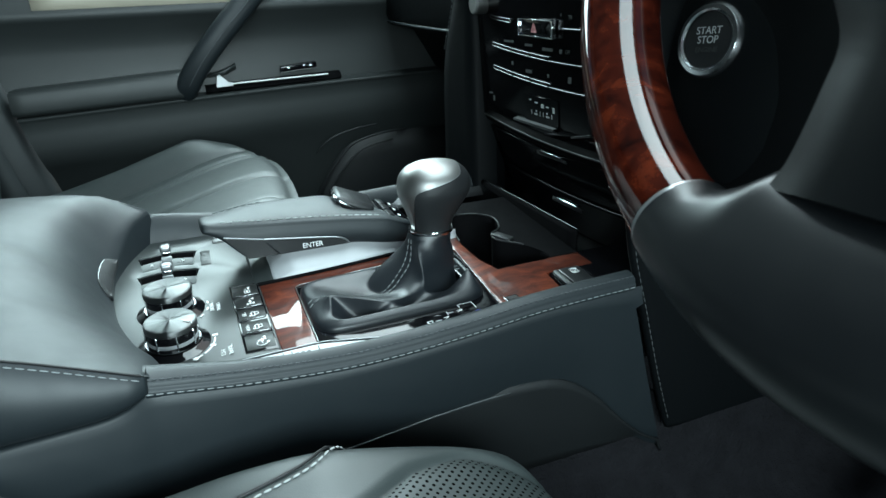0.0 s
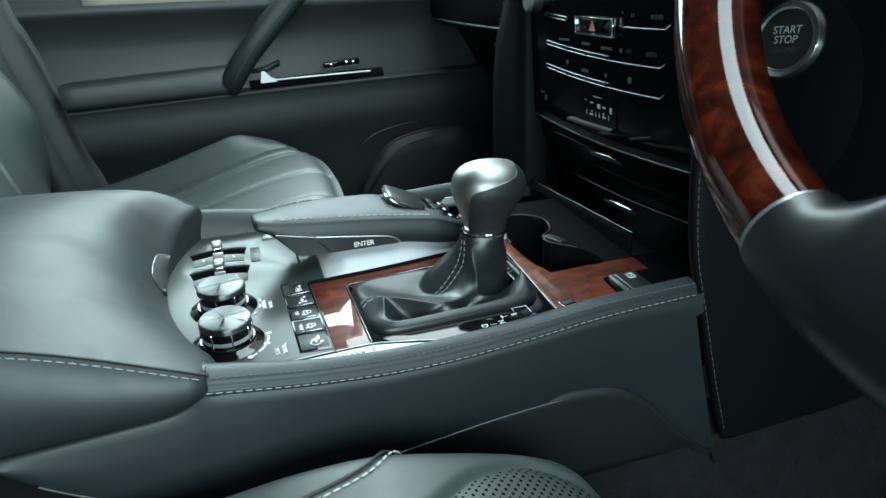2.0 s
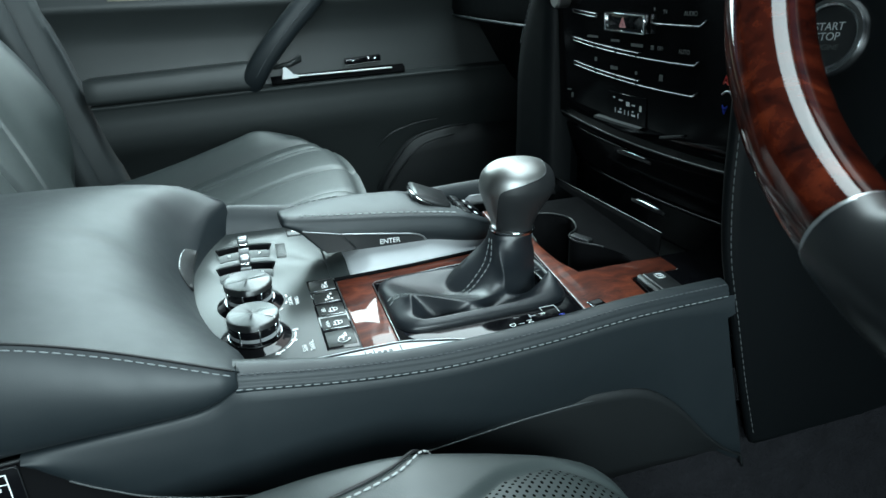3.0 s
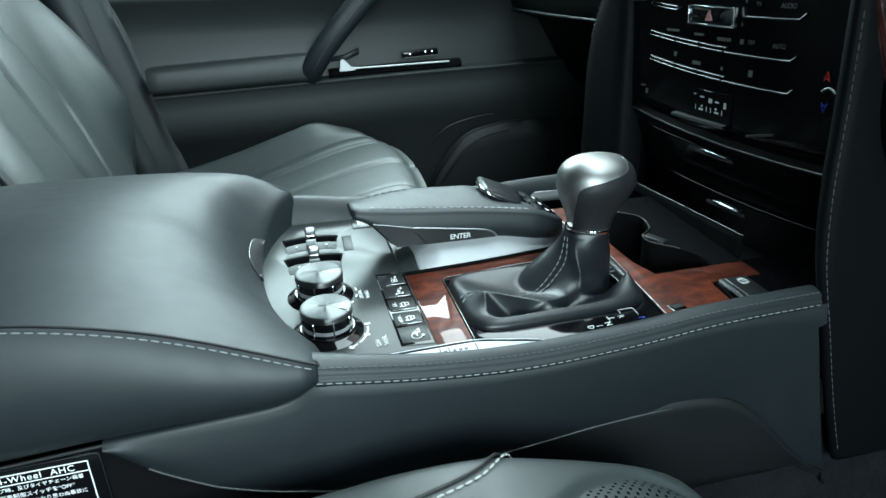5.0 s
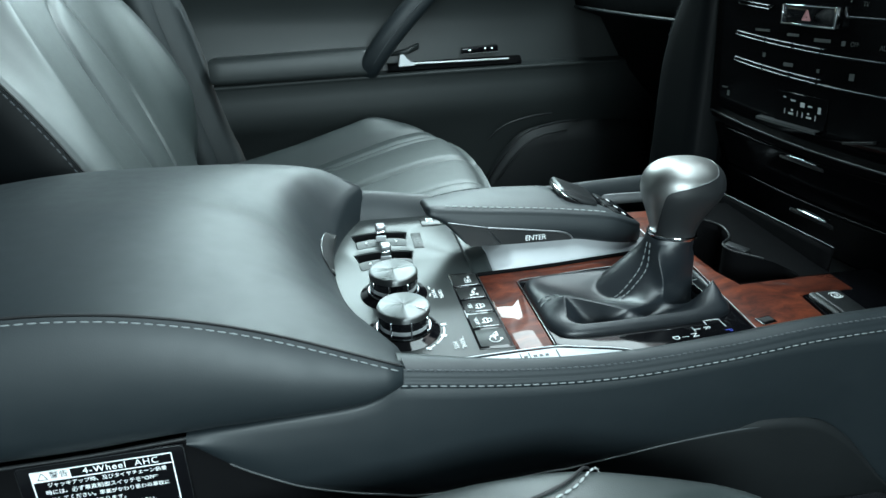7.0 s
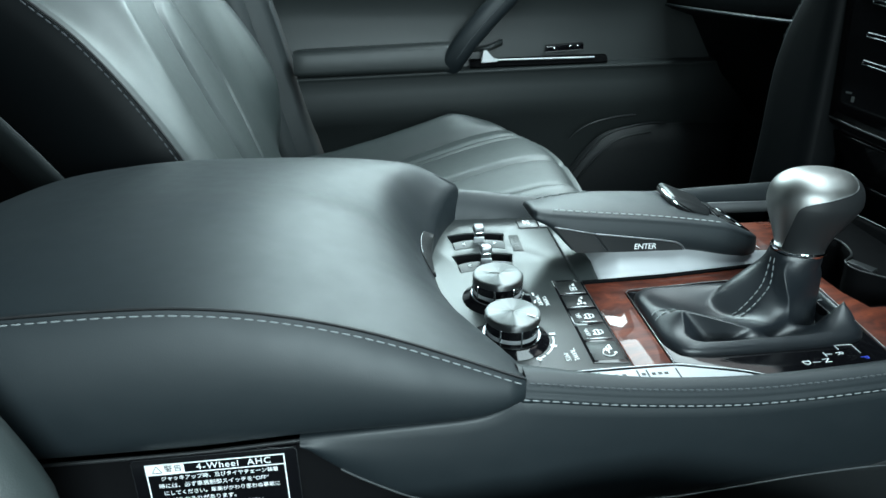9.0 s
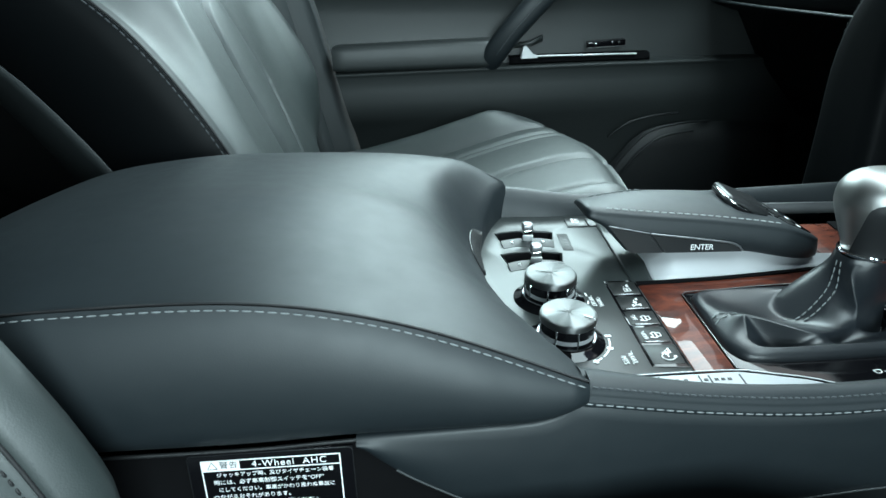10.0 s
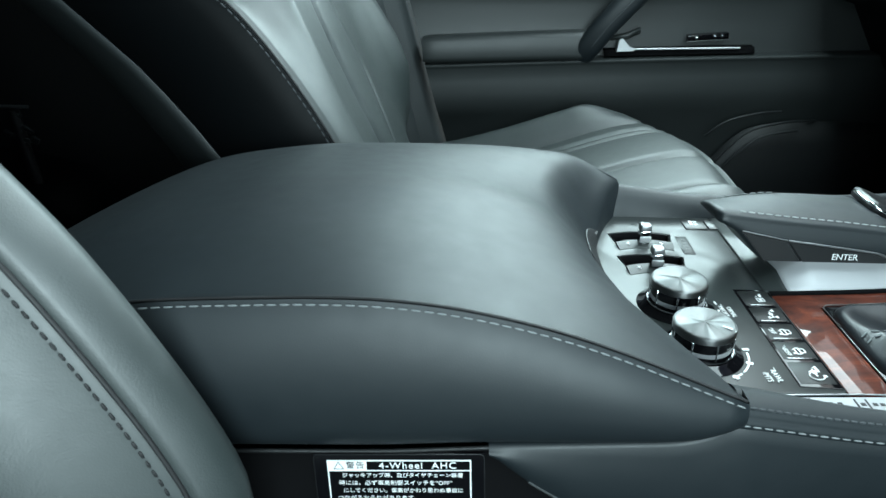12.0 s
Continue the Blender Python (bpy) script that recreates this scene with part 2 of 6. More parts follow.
def plate(name, outline, top, thick, mat, parent, label="", bevel=0.0015, holes=()):
    """A slab with the given plan outline, whose top lies at top(x, y)."""
    bm = bmesh.new()
    loops = []
    for line in (outline, *holes):
        verts = [bm.verts.new((x, y, 0)) for x, y in line]
        loops += [bm.edges.new((a, b)) for a, b in zip(verts, verts[1:] + verts[:1])] if holes else []
    if holes:
        face = [f for f in bmesh.ops.triangle_fill(bm, use_beauty=True, use_dissolve=False, edges=loops)["geom"] if isinstance(f, bmesh.types.BMFace)]
    else:
        face = [bm.faces.new(verts)]
    for f in face:
        f.normal_update()
        if f.normal.z < 0:
            f.normal_flip()
    out = bmesh.ops.extrude_face_region(bm, geom=face)
    up = [v for v in out["geom"] if isinstance(v, bmesh.types.BMVert)]
    for v in up:
        v.co.z = 1
    if bevel:
        rim = [e for e in bm.edges if all(v.co.z > 0.5 for v in e.verts) and any(v.co.z < 0.5 for f in e.link_faces for v in f.verts)]
        for v in bm.verts:
            v.co.z *= thick
        bmesh.ops.bevel(bm, geom=rim, offset=bevel, segments=2, affect="EDGES", profile=0.5)
        for v in bm.verts:
            v.co.z = top(v.co.x, v.co.y) - thick + v.co.z
    else:
        for v in bm.verts:
            v.co.z = top(v.co.x, v.co.y) - thick + v.co.z * thick
    return part(name, bm, mat, parent, label, 30)


def lathe_bm(profile, m=Matrix(), sides=48, bm=None):
    rows = [[m @ Vector((r * math.cos(a), r * math.sin(a), z)) for a in (2 * math.pi * k / sides for k in range(sides))] for r, z in profile]
    return grid_bm(rows, True, True, bm)


def lathe(name, profile, m, mat, parent, label="", sides=48):
    return part(name, lathe_bm(profile, m, sides), mat, parent, label, 35)


def stitches(name, points, mat, parent, length=0.0042, gap=0.0018, radius=0.0006, label=""):
    """A row of thread stitches along a line."""
    pts = [Vector(p) for p in points]
    total = sum((b - a).length for a, b in zip(pts, pts[1:]))
    count = max(2, int(total / (length + gap)))
    fine = path_through(pts, count * 4 + 1)
    bm = bmesh.new()
    for i in range(count):
        a, b = fine[4 * i], fine[min(4 * i + 3, len(fine) - 1)]
        c = (a + b) / 2
        d = (b - a).normalized()
        tube_bm([a, a + (c - a) * 0.3, c, b + (c - b) * 0.3, b], [radius * 0.4, radius, radius * 1.15, radius, radius * 0.4], 6, bm)
    return part(name, bm, mat, parent, label, 60)


def writing(name, text, size, m, mat, parent, spread=1.0):
    data = bpy.data.curves.new(name, "FONT")
    data.body, data.size, data.align_x, data.align_y, data.extrude = text, size, "CENTER", "CENTER", 0.0001
    data.space_character = spread
    ob = bpy.data.objects.new(name, data)
    scene.collection.objects.link(ob)
    bpy.context.view_layer.update()
    me = bpy.data.meshes.new_from_object(ob.evaluated_get(bpy.context.evaluated_depsgraph_get()))
    bpy.data.objects.remove(ob)
    me.transform(m)
    return link_mesh(name, me, mat, parent)


def frame_of(origin, right, up):
    """A matrix whose x goes along right, y along up."""
    r = Vector(right).normalized()
    n = r.cross(Vector(up)).normalized()
    u = n.cross(r)
    return Matrix.Translation(origin) @ Matrix((r, u, n)).transposed().to_4x4()


def deck(x, y):
    """Height of the console's deck, which leans a little to the driver."""
    return 0.5345 + 0.09 * y


def on_deck(x, y, up=0.0, turn=0.0):
    """A pose on the deck, leaning with it."""
    return Matrix.Translation((x, y, deck(x, y) + up)) @ pose(0, 0, 0, 5, 0, turn)


def driver_print(x, y, up=0.0004):
    """A pose for print on the deck that the driver reads looking forward."""
    return on_deck(x, y, up, -90)


# ================= the console =================
console = thing("center_console", "black leather center console with padded armrest, wood trim and switch panel", "console", (-0.1, 0.03, 0.2))

def blend(x, a, b):
    t = min(1.0, max(0.0, (x - a) / (b - a)))
    return t * t * (3 - 2 * t)


# armrest lid
lid_front = smooth([(-0.136, -0.2310), (-0.12, -0.2285), (-0.10, -0.2278), (-0.074, -0.231), (-0.04, -0.245), (0.011, -0.2595), (0.07, -0.2635), (0.105, -0.2565), (0.13, -0.2475), (0.145, -0.2400), (0.161, -0.2310)])
lid_edge = smooth([(-0.136, 0.5630), (-0.10, 0.551), (-0.06, 0.541), (0.0, 0.542), (0.07, 0.549), (0.105, 0.560), (0.122, 0.570), (0.140, 0.5760), (0.161, 0.5790)])
lid_crown = smooth([(-0.136, 0.6255), (-0.11, 0.6255), (-0.06, 0.6250), (0.02, 0.6235), (0.10, 0.618), (0.145, 0.612), (0.161, 0.604)])
lid_tail = smooth([(-0.80, -0.16), (-0.705, -0.098), (-0.638, -0.050), (-0.565, -0.016), (-0.50, -0.004), (-0.44, 0.0), (-0.2, 0.0)])


lid_near = smooth([(-0.74, 0.495), (-0.64, 0.572), (-0.57, 0.5975), (-0.505, 0.6078), (-0.45, 0.6110), (-0.413, 0.6117), (-0.389, 0.6106), (-0.365, 0.6077), (-0.3407, 0.6028), (-0.316, 0.5961), (-0.2908, 0.5873), (-0.265, 0.5768), (-0.2383, 0.5655), (-0.2317, 0.5630), (-0.2225, 0.5600)])


def lid_body(x, y):
    d = max(0.0, lid_front(y) - x)
    far = blend(y, 0.02, 0.13)
    ramp = min(1.0, d / 0.042)
    rise = (1 - math.exp(-d / (0.040 + 0.045 * blend(-y, -0.02, 0.13)))) * (1 - 0.40 * far) + 0.40 * far * ramp * ramp * (3 - 2 * ramp)
    return lid_edge(y) + (lid_crown(y) - lid_edge(y)) * rise + lid_tail(x)


def lid_height(x, y):
    """The lid's top, led into its stitched edge on the driver's side."""
    return lid_body(x, y) + (lid_near(x) - lid_body(x, -0.136)) * max(0.0, (-0.050 - y) / 0.086) ** 2


rows = []
for k in range(61):
    s = (k / 60) ** 0.75
    row = []
    for y in np.linspace(-0.136, 0.161, 55):
        x = -0.74 + (lid_front(y) + 0.74) * s
        row.append((x, y, lid_height(x, y)))
    rows.append(row)
rows.append([(x + 0.0025, y, z - 0.005) for x, y, z in rows[-1]])
rows[-1] = [(x, y + 0.006 * max(0, (-0.1 - y) / 0.036), z) for x, y, z in rows[-1]]
rows.append([(x + 0.001, y + 0.006 * max(0, (-0.1 - y) / 0.036), z - 0.03) for x, y, z in rows[-1]])
lid = loft("armrest_lid", rows, LEATHER, console, "padded black leather armrest lid with stitched edge", sharp=75)
lid_line = [(x, -0.136, lid_height(x, -0.136)) for x in np.linspace(-0.70, -0.2325, 60)]
stitches("stitching", [(x, y - 0.0028, z - 0.0022) for x, y, z in lid_line], SEAM_THREAD, lid, 0.0044, 0.0012, 0.00038)
tube("seam", [(x, y - 0.0004, z + 0.0004) for x, y, z in lid_line], 0.0007, RUBBER, lid, "", 6)

lower_seam = smooth([(-0.74, 0.524), (-0.45, 0.5298), (-0.396, 0.5312), (-0.3684, 0.5331), (-0.346, 0.5346), (-0.311, 0.5363), (-0.283, 0.5377), (-0.2565, 0.5395), (-0.244, 0.5430), (-0.235, 0.5477), (-0.2289, 0.5520), (-0.224, 0.555)])
rows = []
for x in np.linspace(-0.74, -0.2318, 56):
    top, low = lid_height(x, -0.136), lower_seam(x)
    row = [(x, -0.1358, top - 0.0012)]
    for k in range(14):
        t = k / 13
        room = min(1, (top - low) / 0.05)
        bulge = 0.0004 + 0.010 * math.sin(math.pi * min(1, t * 1.02)) ** 0.8 * room
        row.append((x, -0.1362 - bulge + 0.006 * max(0, (t - 0.86) / 0.14) ** 2, top - 0.0006 + (low - top) * t))
    row.append((x, -0.122, low - 0.0005))
    rows.append(row)
for dx, dy in ((0.0008, 0.0014), (0.0013, 0.0040), (0.0014, 0.0120)):
    rows.append([(x + dx, y + dy, z) for x, y, z in rows[55]])
loft("armrest_side", rows, LEATHER, console, "bulging leather side of the armrest", sharp=75)
far_side = [[(x, 0.161 + 0.006 * math.sin(math.pi * t), lid_height(x, 0.161) * (1 - t) + 0.35 * t) for t in np.linspace(0, 1, 8)] for x in np.linspace(-0.74, -0.233, 30)]
loft("armrest_far_side", far_side, LEATHER, console, thick=0.003)
latch_width = smooth([(0.040, 0.0008), (0.046, 0.0048), (0.054, 0.0064), (0.078, 0.0066), (0.087, 0.0060), (0.091, 0.0040), (0.0945, 0.0006)])
rows, latch_rim = [], []
for y in np.linspace(0.040, 0.0945, 32):
    x1 = lid_front(y) + 0.0020
    x0 = x1 - 0.0015 - latch_width(y)
    rows.append([(x, y, lid_height(x, y) + h) for x, h in ((x0, -0.0012), (x0 + 0.0003, 0.0006), (x0 + 0.0008, 0.0007), (x0 + 0.5 * (x1 - x0), 0.0002), (x1 - 0.0004, 0.0002), (x1, -0.0030))])
    if y > 0.054:
        latch_rim.append((x0 + 0.0004, y, lid_height(x0, y) + 0.0005))
latch = loft("latch", rows, DARK_PLASTIC, console, "dark pull latch with a bright edge in the lid's front", thick=0.0020)
tube("latch_edge", latch_rim[:-3], 0.0004, SMOKED, latch)

# rail along the driver's side: stitch y, z; crest y, z; inner y, z
rail = smooth([(-0.233, -0.1352, 0.5535, -0.114, 0.5575, -0.096, 0.533), (-0.226, -0.1345, 0.5520, -0.114, 0.5560, -0.096, 0.532), (-0.165, -0.1295, 0.5410, -0.115, 0.5455, -0.101, 0.524), (-0.10, -0.126, 0.5348, -0.113, 0.5405, -0.100, 0.521),
               (-0.03, -0.1235, 0.5362, -0.109, 0.5410, -0.096, 0.521), (0.04, -0.121, 0.5410, -0.105, 0.5440, -0.092, 0.522), (0.13, -0.119, 0.5425, -0.102, 0.5450, -0.089, 0.522)])
rows, stitch_a, stitch_b = [], [], []
for x in np.linspace(-0.2325, 0.119, 70):
    sy, sz, ty, tz, iy, iz = rail(x)
    row = [(x, sy + 0.0005, sz - 0.006), (x, sy - 0.0008, sz - 0.0030), (x, sy - 0.0004, sz - 0.0006), (x, sy + 0.0006, sz - 0.0002), (x, sy + 0.0006, sz + 0.0012), (x, sy + 0.0010, sz + 0.0030)]
    a, c, e = np.array([sy + 0.0018, sz + 0.0042]), np.array([ty, tz + 0.001]), np.array([iy, iz])
    m = 2 * c - 0.5 * a - 0.5 * e
    for t in np.linspace(0, 1, 14):
        b = (1 - t) ** 2 * a + 2 * t * (1 - t) * m + t * t * e
        row.append((x, b[0], b[1]))
    row.append((x, iy + 0.001, iz - 0.012))
    rows.append(row)
    stitch_a.append((x, sy - 0.0012, sz - 0.0030))
    stitch_b.append((x, sy + 0.0022, sz + 0.0050))
rail_ob = loft("side_rail", rows, LEATHER, console, "leather roll along the console edge", sharp=80)
stitches("stitching", stitch_a, SEAM_THREAD, rail_ob, 0.0042, 0.0014, 0.00036)
stitches("stitching", stitch_b, DARK_THREAD, rail_ob, 0.0028, 0.0014, 0.0005)

# side skin below the rail, lower cover, rear quarter
hump = smooth([(-0.40, 0.457), (-0.13, 0.4615), (-0.089, 0.4640), (-0.0457, 0.4675), (0.0, 0.4688), (0.0377, 0.4668), (0.0628, 0.4605), (0.0902, 0.4395), (0.1239, 0.4010), (0.15, 0.378), (0.19, 0.36)])
sweep_seam = smooth([(-0.347, 0.5330), (-0.3430, 0.5250), (-0.3345, 0.5173), (-0.3225, 0.5080), (-0.306, 0.4975), (-0.289, 0.4880), (-0.25, 0.4740), (-0.20, 0.4640), (-0.126, 0.4615)])
seam_x = smooth([(0.20, 0.21), (0.30, 0.186), (0.377, 0.166), (0.45, 0.144), (0.52, 0.1255), (0.57, 0.1125), (0.62, 0.1070), (0.67, 0.1062), (0.75, 0.104), (0.90, 0.098)])
rows, skin_edge = [], []
for x in np.linspace(-0.347, 0.165, 104):
    k = blend(x, -0.245, -0.222)
    low = min(sweep_seam(x) if x < -0.126 else hump(x), lower_seam(x) - 0.0075)
    s = lower_seam(x) - 0.0015
    rear_row = [(-0.1235, s), (-0.1302, s - 0.0003), (-0.1320, s - 0.0010), (-0.1328, s - 0.0028)]
    ry, rz = rail(x)[0] + 0.0002, rail(x)[1] - 0.0045
    front_row = [(ry + 0.0006, rz + 0.0006), (ry + 0.0004, rz + 0.0004), (ry + 0.0003, rz + 0.0002), (ry, rz)]
    row = [(x, p[0] * (1 - k) + q[0] * k, p[1] * (1 - k) + q[1] * k) for p, q in zip(rear_row, front_row)]
    ty, top = row[-1][1], row[-1][2]
    tuck = 0.0008 + 0.0092 * blend(x, -0.33, -0.126)
    for i in range(1, 10):
        t = i / 9
        z = top + (low - top) * t
        row.append((min(x, seam_x(z) - 0.004), ty + tuck * t - 0.002 * math.sin(math.pi * t), z))
    skin_edge.append((row[-1][0], row[-1][1] - 0.0002, row[-1][2]))
    row.append((row[-1][0], row[-1][1] + 0.0012, row[-1][2] - 0.0010))
    row.append((row[-1][0], row[-1][1] + 0.008, row[-1][2]))
    rows.append(row)
loft("side_skin", rows, LEATHER, console, "plain leather-covered console side", sharp=75)
tube("seam_bead", [p for p in skin_edge[4:] if p[2] > 0.405], 0.00065, SEAM, console, "thin raised seam", 6)
rows = [[(min(x, seam_x(hump(x) + 0.006 + (0.375 - hump(x)) * t) - 0.006), -0.1122 + 0.012 * t, hump(x) + 0.006 + (0.375 - hump(x)) * t) for t in np.linspace(0, 1, 10)] for x in np.linspace(-0.40, 0.19, 60)]
loft("lower_cover", rows, COVER_BLACK, console, "matt black lower side cover", thick=0.002)
# rear quarter below the armrest, its shade given as near-black colour
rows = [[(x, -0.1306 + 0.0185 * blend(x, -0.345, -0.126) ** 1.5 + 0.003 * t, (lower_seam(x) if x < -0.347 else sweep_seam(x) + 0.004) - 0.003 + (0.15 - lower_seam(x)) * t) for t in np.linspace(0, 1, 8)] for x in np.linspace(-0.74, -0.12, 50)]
quarter = loft("rear_quarter", rows, SHADE_BLACK, console, "rear side panel, shade below the armrest in near-black colour", thick=0.002)
tube("seam_bead", [(x, -0.1318, lower_seam(x) - 0.0035) for x in np.linspace(-0.70, -0.347, 24)], 0.0011, DARK_PLASTIC, console)

# warning label
lab = frame_of((-0.3897, -0.1334, 0.5077), (1, 0, 0.03), (0, 0.02, 1)) @ Matrix.Diagonal((0.955, 0.955, 1, 1))
label = box("warning_label", (0.0870, 0.0440, 0.0006), lab @ pose(0, -0.001, 0), GLOSS_BLACK, console, "black warning sticker with white border and text", 0.00025, 1)
tube("sticker_edge", [lab @ Vector((x, y - 0.001, 0.0004)) for x, y in ((-0.0432, -0.0205), (-0.0432, 0.0195), (-0.0415, 0.0213), (0.0415, 0.0213), (0.0432, 0.0195), (0.0432, -0.0205), (0.0415, -0.022), (-0.0415, -0.022), (-0.0432, -0.0205))], 0.00022, BUTTON, label)
for w, h, x, y in ((0.0724, 0.0007, 0, 0.0165), (0.0724, 0.0007, 0, -0.0175), (0.0007, 0.0345, -0.0362, -0.0005), (0.0007, 0.0345, 0.0362, -0.0005), (0.0724, 0.0006, 0, 0.0103)):
    box("border", (w, h, 0.0003), lab @ pose(x, y, 0.0004), PRINT, label, "", 0, 1)
box("heading_field", (0.0195, 0.0060, 0.0003), lab @ pose(-0.0262, 0.0135, 0.0004), PRINT, label, "", 0, 1)
writing("heading", "4-Wheel  AHC", 0.0056, lab @ pose(0.0095, 0.0134, 0.0006), PRINT, label, 1.15)
tri = bmesh.new()
for a, b in ((0, 1), (1, 2), (2, 0)):
    c = [Vector((-0.0332, 0.0115, 0.0006)), Vector((-0.0282, 0.0115, 0.0006)), Vector((-0.0307, 0.0158, 0.0006))]
    tube_bm([lab @ c[a], lab @ c[b]], 0.0002, 5, tri)
part("warning_sign", tri, BUTTON, label)
writing("heading", "警告", 0.0046, lab @ pose(-0.0222, 0.0136, 0.0006), BUTTON, label, 1.15)
for k, (text, x) in enumerate((("ジャッキアップ時、及びタイヤチェーン装着", 0.0015), ("時には、必ず車高制御スイッチを“OFF”", -0.0022), ("にしてください。車高がかわり思わぬ事故に", 0.0015), ("つながるおそれがあります。", -0.0112), ("詳しくは取扱書をご覧ください。", 0.0025))):
    writing("text_line", text, 0.0031 if k % 2 == 0 else 0.0033, lab @ pose(x, 0.0073 - 0.0048 * k, 0.0005), PRINT, label)

# ---- switch panel with its dials, toggles and keys ----
outline = [(-0.30, -0.0785), (-0.22, -0.0765), (-0.150, -0.0755), (-0.1478, -0.0735), (-0.1488, 0.0315), (-0.1515, 0.060), (-0.1525, 0.152), (-0.30, 0.156)]


def well_line(y):
    """Outline of a toggle's crescent well."""
    line = [(r, a) for r, angles in ((0.0695, np.linspace(69, 111, 14)), (0.0520, np.linspace(114, 66, 14))) for a in angles]
    return [(-0.2185 + r * math.cos(radians(a)), y - 0.046 + r * math.sin(radians(a))) for r, a in line]


TOGGLES = (0.1005, 0.0620)
panel = plate("switch_panel", outline, deck, 0.012, PANEL_GREY, console, "grey satin switch panel", 0.0008, [well_line(y) for y in TOGGLES])


def brushed_material():
    """Metal turned in circles: the sheen fans out from the middle."""
    mat = material("turned_metal", (0.128, 0.132, 0.132), 0.40, metal=1.0, vary=0.03)
    b = mat.node_tree.nodes["Principled BSDF"]
    b.inputs["Anisotropic"].default_value = 0.92
    b.inputs["Anisotropic Rotation"].default_value = 0.25
    tangent = mat.node_tree.nodes.new("ShaderNodeTangent")
    tangent.direction_type, tangent.axis = "RADIAL", "Z"
    n, l = mat.node_tree.nodes, mat.node_tree.links
    l.new(tangent.outputs[0], b.inputs["Tangent"])
    tex, turn, waves, bump = (n.new("ShaderNode" + k) for k in ("TexCoord", "TexGradient", "TexNoise", "Bump"))
    turn.gradient_type, waves.noise_dimensions = "RADIAL", "1D"
    waves.inputs["Scale"].default_value, waves.inputs["Detail"].default_value = 6.0, 1.0
    bump.inputs["Strength"].default_value, bump.inputs["Distance"].default_value = 0.35, 0.004
    l.new(tex.outputs["Object"], turn.inputs[0])
    l.new(turn.outputs["Fac"], waves.inputs["W"])
    l.new(waves.outputs["Fac"], bump.inputs["Height"])
    l.new(bump.outputs[0], b.inputs["Normal"])
    return mat


BRUSHED = brushed_material()


def placed(ob, m):
    """Moves a mesh that was built at the origin to the pose m, so that its own axis stays its turning axis."""
    ob.matrix_basis = m
    return ob


def rotary(x, y, turn):
    m = on_deck(x, y)
    base = lathe("rotary_dial", [(0.0, 0.0), (0.0252, 0.0002), (0.0246, 0.0006), (0.0226, 0.0014), (0.0208, 0.0028), (0.0196, 0.0034), (0.0190, 0.0032), (0.0186, 0.0026), (0.0176, 0.0028), (0.0176, 0.0052), (0.0, 0.0052)], m, GLOSS_BLACK, panel, "round dial with gloss black grip and turned metal cap")
    lathe("ring", [(0.0172, 0.0034), (0.0188, 0.0034), (0.0191, 0.0041), (0.0188, 0.0048), (0.0172, 0.0048)], m, SMOKED, base)
    lathe("grip", [(0.0, 0.0050), (0.0172, 0.0050), (0.0172, 0.0158), (0.0, 0.0158)], m, GLOSS_BLACK, base)
    lathe("grip_band", [(0.0, 0.0066), (0.0174, 0.0066), (0.0175, 0.0080), (0.0174, 0.0094), (0.0, 0.0094)], m, SATIN_GREY, base)
    for k in range(8):
        a = 2 * math.pi * k / 8 + turn
        box("rib", (0.0012, 0.0011, 0.0118), m @ pose(0.0177 * math.cos(a), 0.0177 * math.sin(a), 0.0106, 0, 0, math.degrees(a)), CHROME, base, "", 0.0003, 1)
    lathe("cap_shadow", [(0.0, 0.0150), (0.0177, 0.0150), (0.0177, 0.0160), (0.0, 0.0160)], m, GLOSS_BLACK, base)
    cap = lathe("cap", [(0.0001, 0.0212), (0.0070, 0.0211), (0.0158, 0.0208), (0.0171, 0.0205), (0.0178, 0.0199), (0.0181, 0.0191), (0.0181, 0.0163), (0.0177, 0.0159), (0.0001, 0.0159)], Matrix(), BRUSHED, base, "turned metal cap", 72)
    cap.matrix_parent_inverse = Matrix()
    placed(cap, m)
    return base


rotary(-0.2185, 0.0125, 0.5)
near_dial = rotary(-0.2180, -0.0385, 0.95)
box("pointer", (0.0056, 0.0011, 0.0003), on_deck(-0.2180, -0.0385, 0.0208, -38) @ pose(0.0135, 0, 0), PRINT, near_dial, "", 0, 1)
box("pointer_side", (0.0004, 0.0011, 0.0050), on_deck(-0.2180, -0.0385, 0.0180, -38) @ pose(0.0182, 0, 0), PRINT, near_dial, "", 0, 1)


def arc_strip(name, cx, cy, r0, r1, a0, a1, up, thick, mat, parent, label="", squash=1.0):
    """A flat curved strip on the deck."""
    rows = []
    for a in np.linspace(radians(a0), radians(a1), 18):
        ring = []
        for r, h in ((r0, up), (r1, up), (r1, up - thick), (r0, up - thick)):
            x, y = cx + r * math.cos(a), cy + r * math.sin(a) * squash
            ring.append((x, y, deck(x, y) + h))
        rows.append(ring)
    return loft(name, rows, mat, parent, label, close_v=True, caps=True, sharp=30)


# printed scale round the near dial
for a0, a1 in ((-66, -50), (-46, -24), (-20, -2)):
    arc_strip("scale_mark", -0.2180, -0.0385, 0.0272, 0.0284, a0, a1, 0.0004, 0.0003, PRINT, panel)
for a in (-62, -24, 4):
    box("scale_tick", (0.0040, 0.0022, 0.0003), on_deck(-0.2180 + 0.0282 * math.cos(radians(a)), -0.0385 + 0.0282 * math.sin(radians(a)), 0.0004, a), PRINT, panel, "", 0, 1)
writing("dial_text", "CRAWL", 0.0046, driver_print(-0.1815, -0.0600), PRINT, panel)
writing("dial_text", "/MTS", 0.0046, driver_print(-0.1868, -0.0625), PRINT, panel)
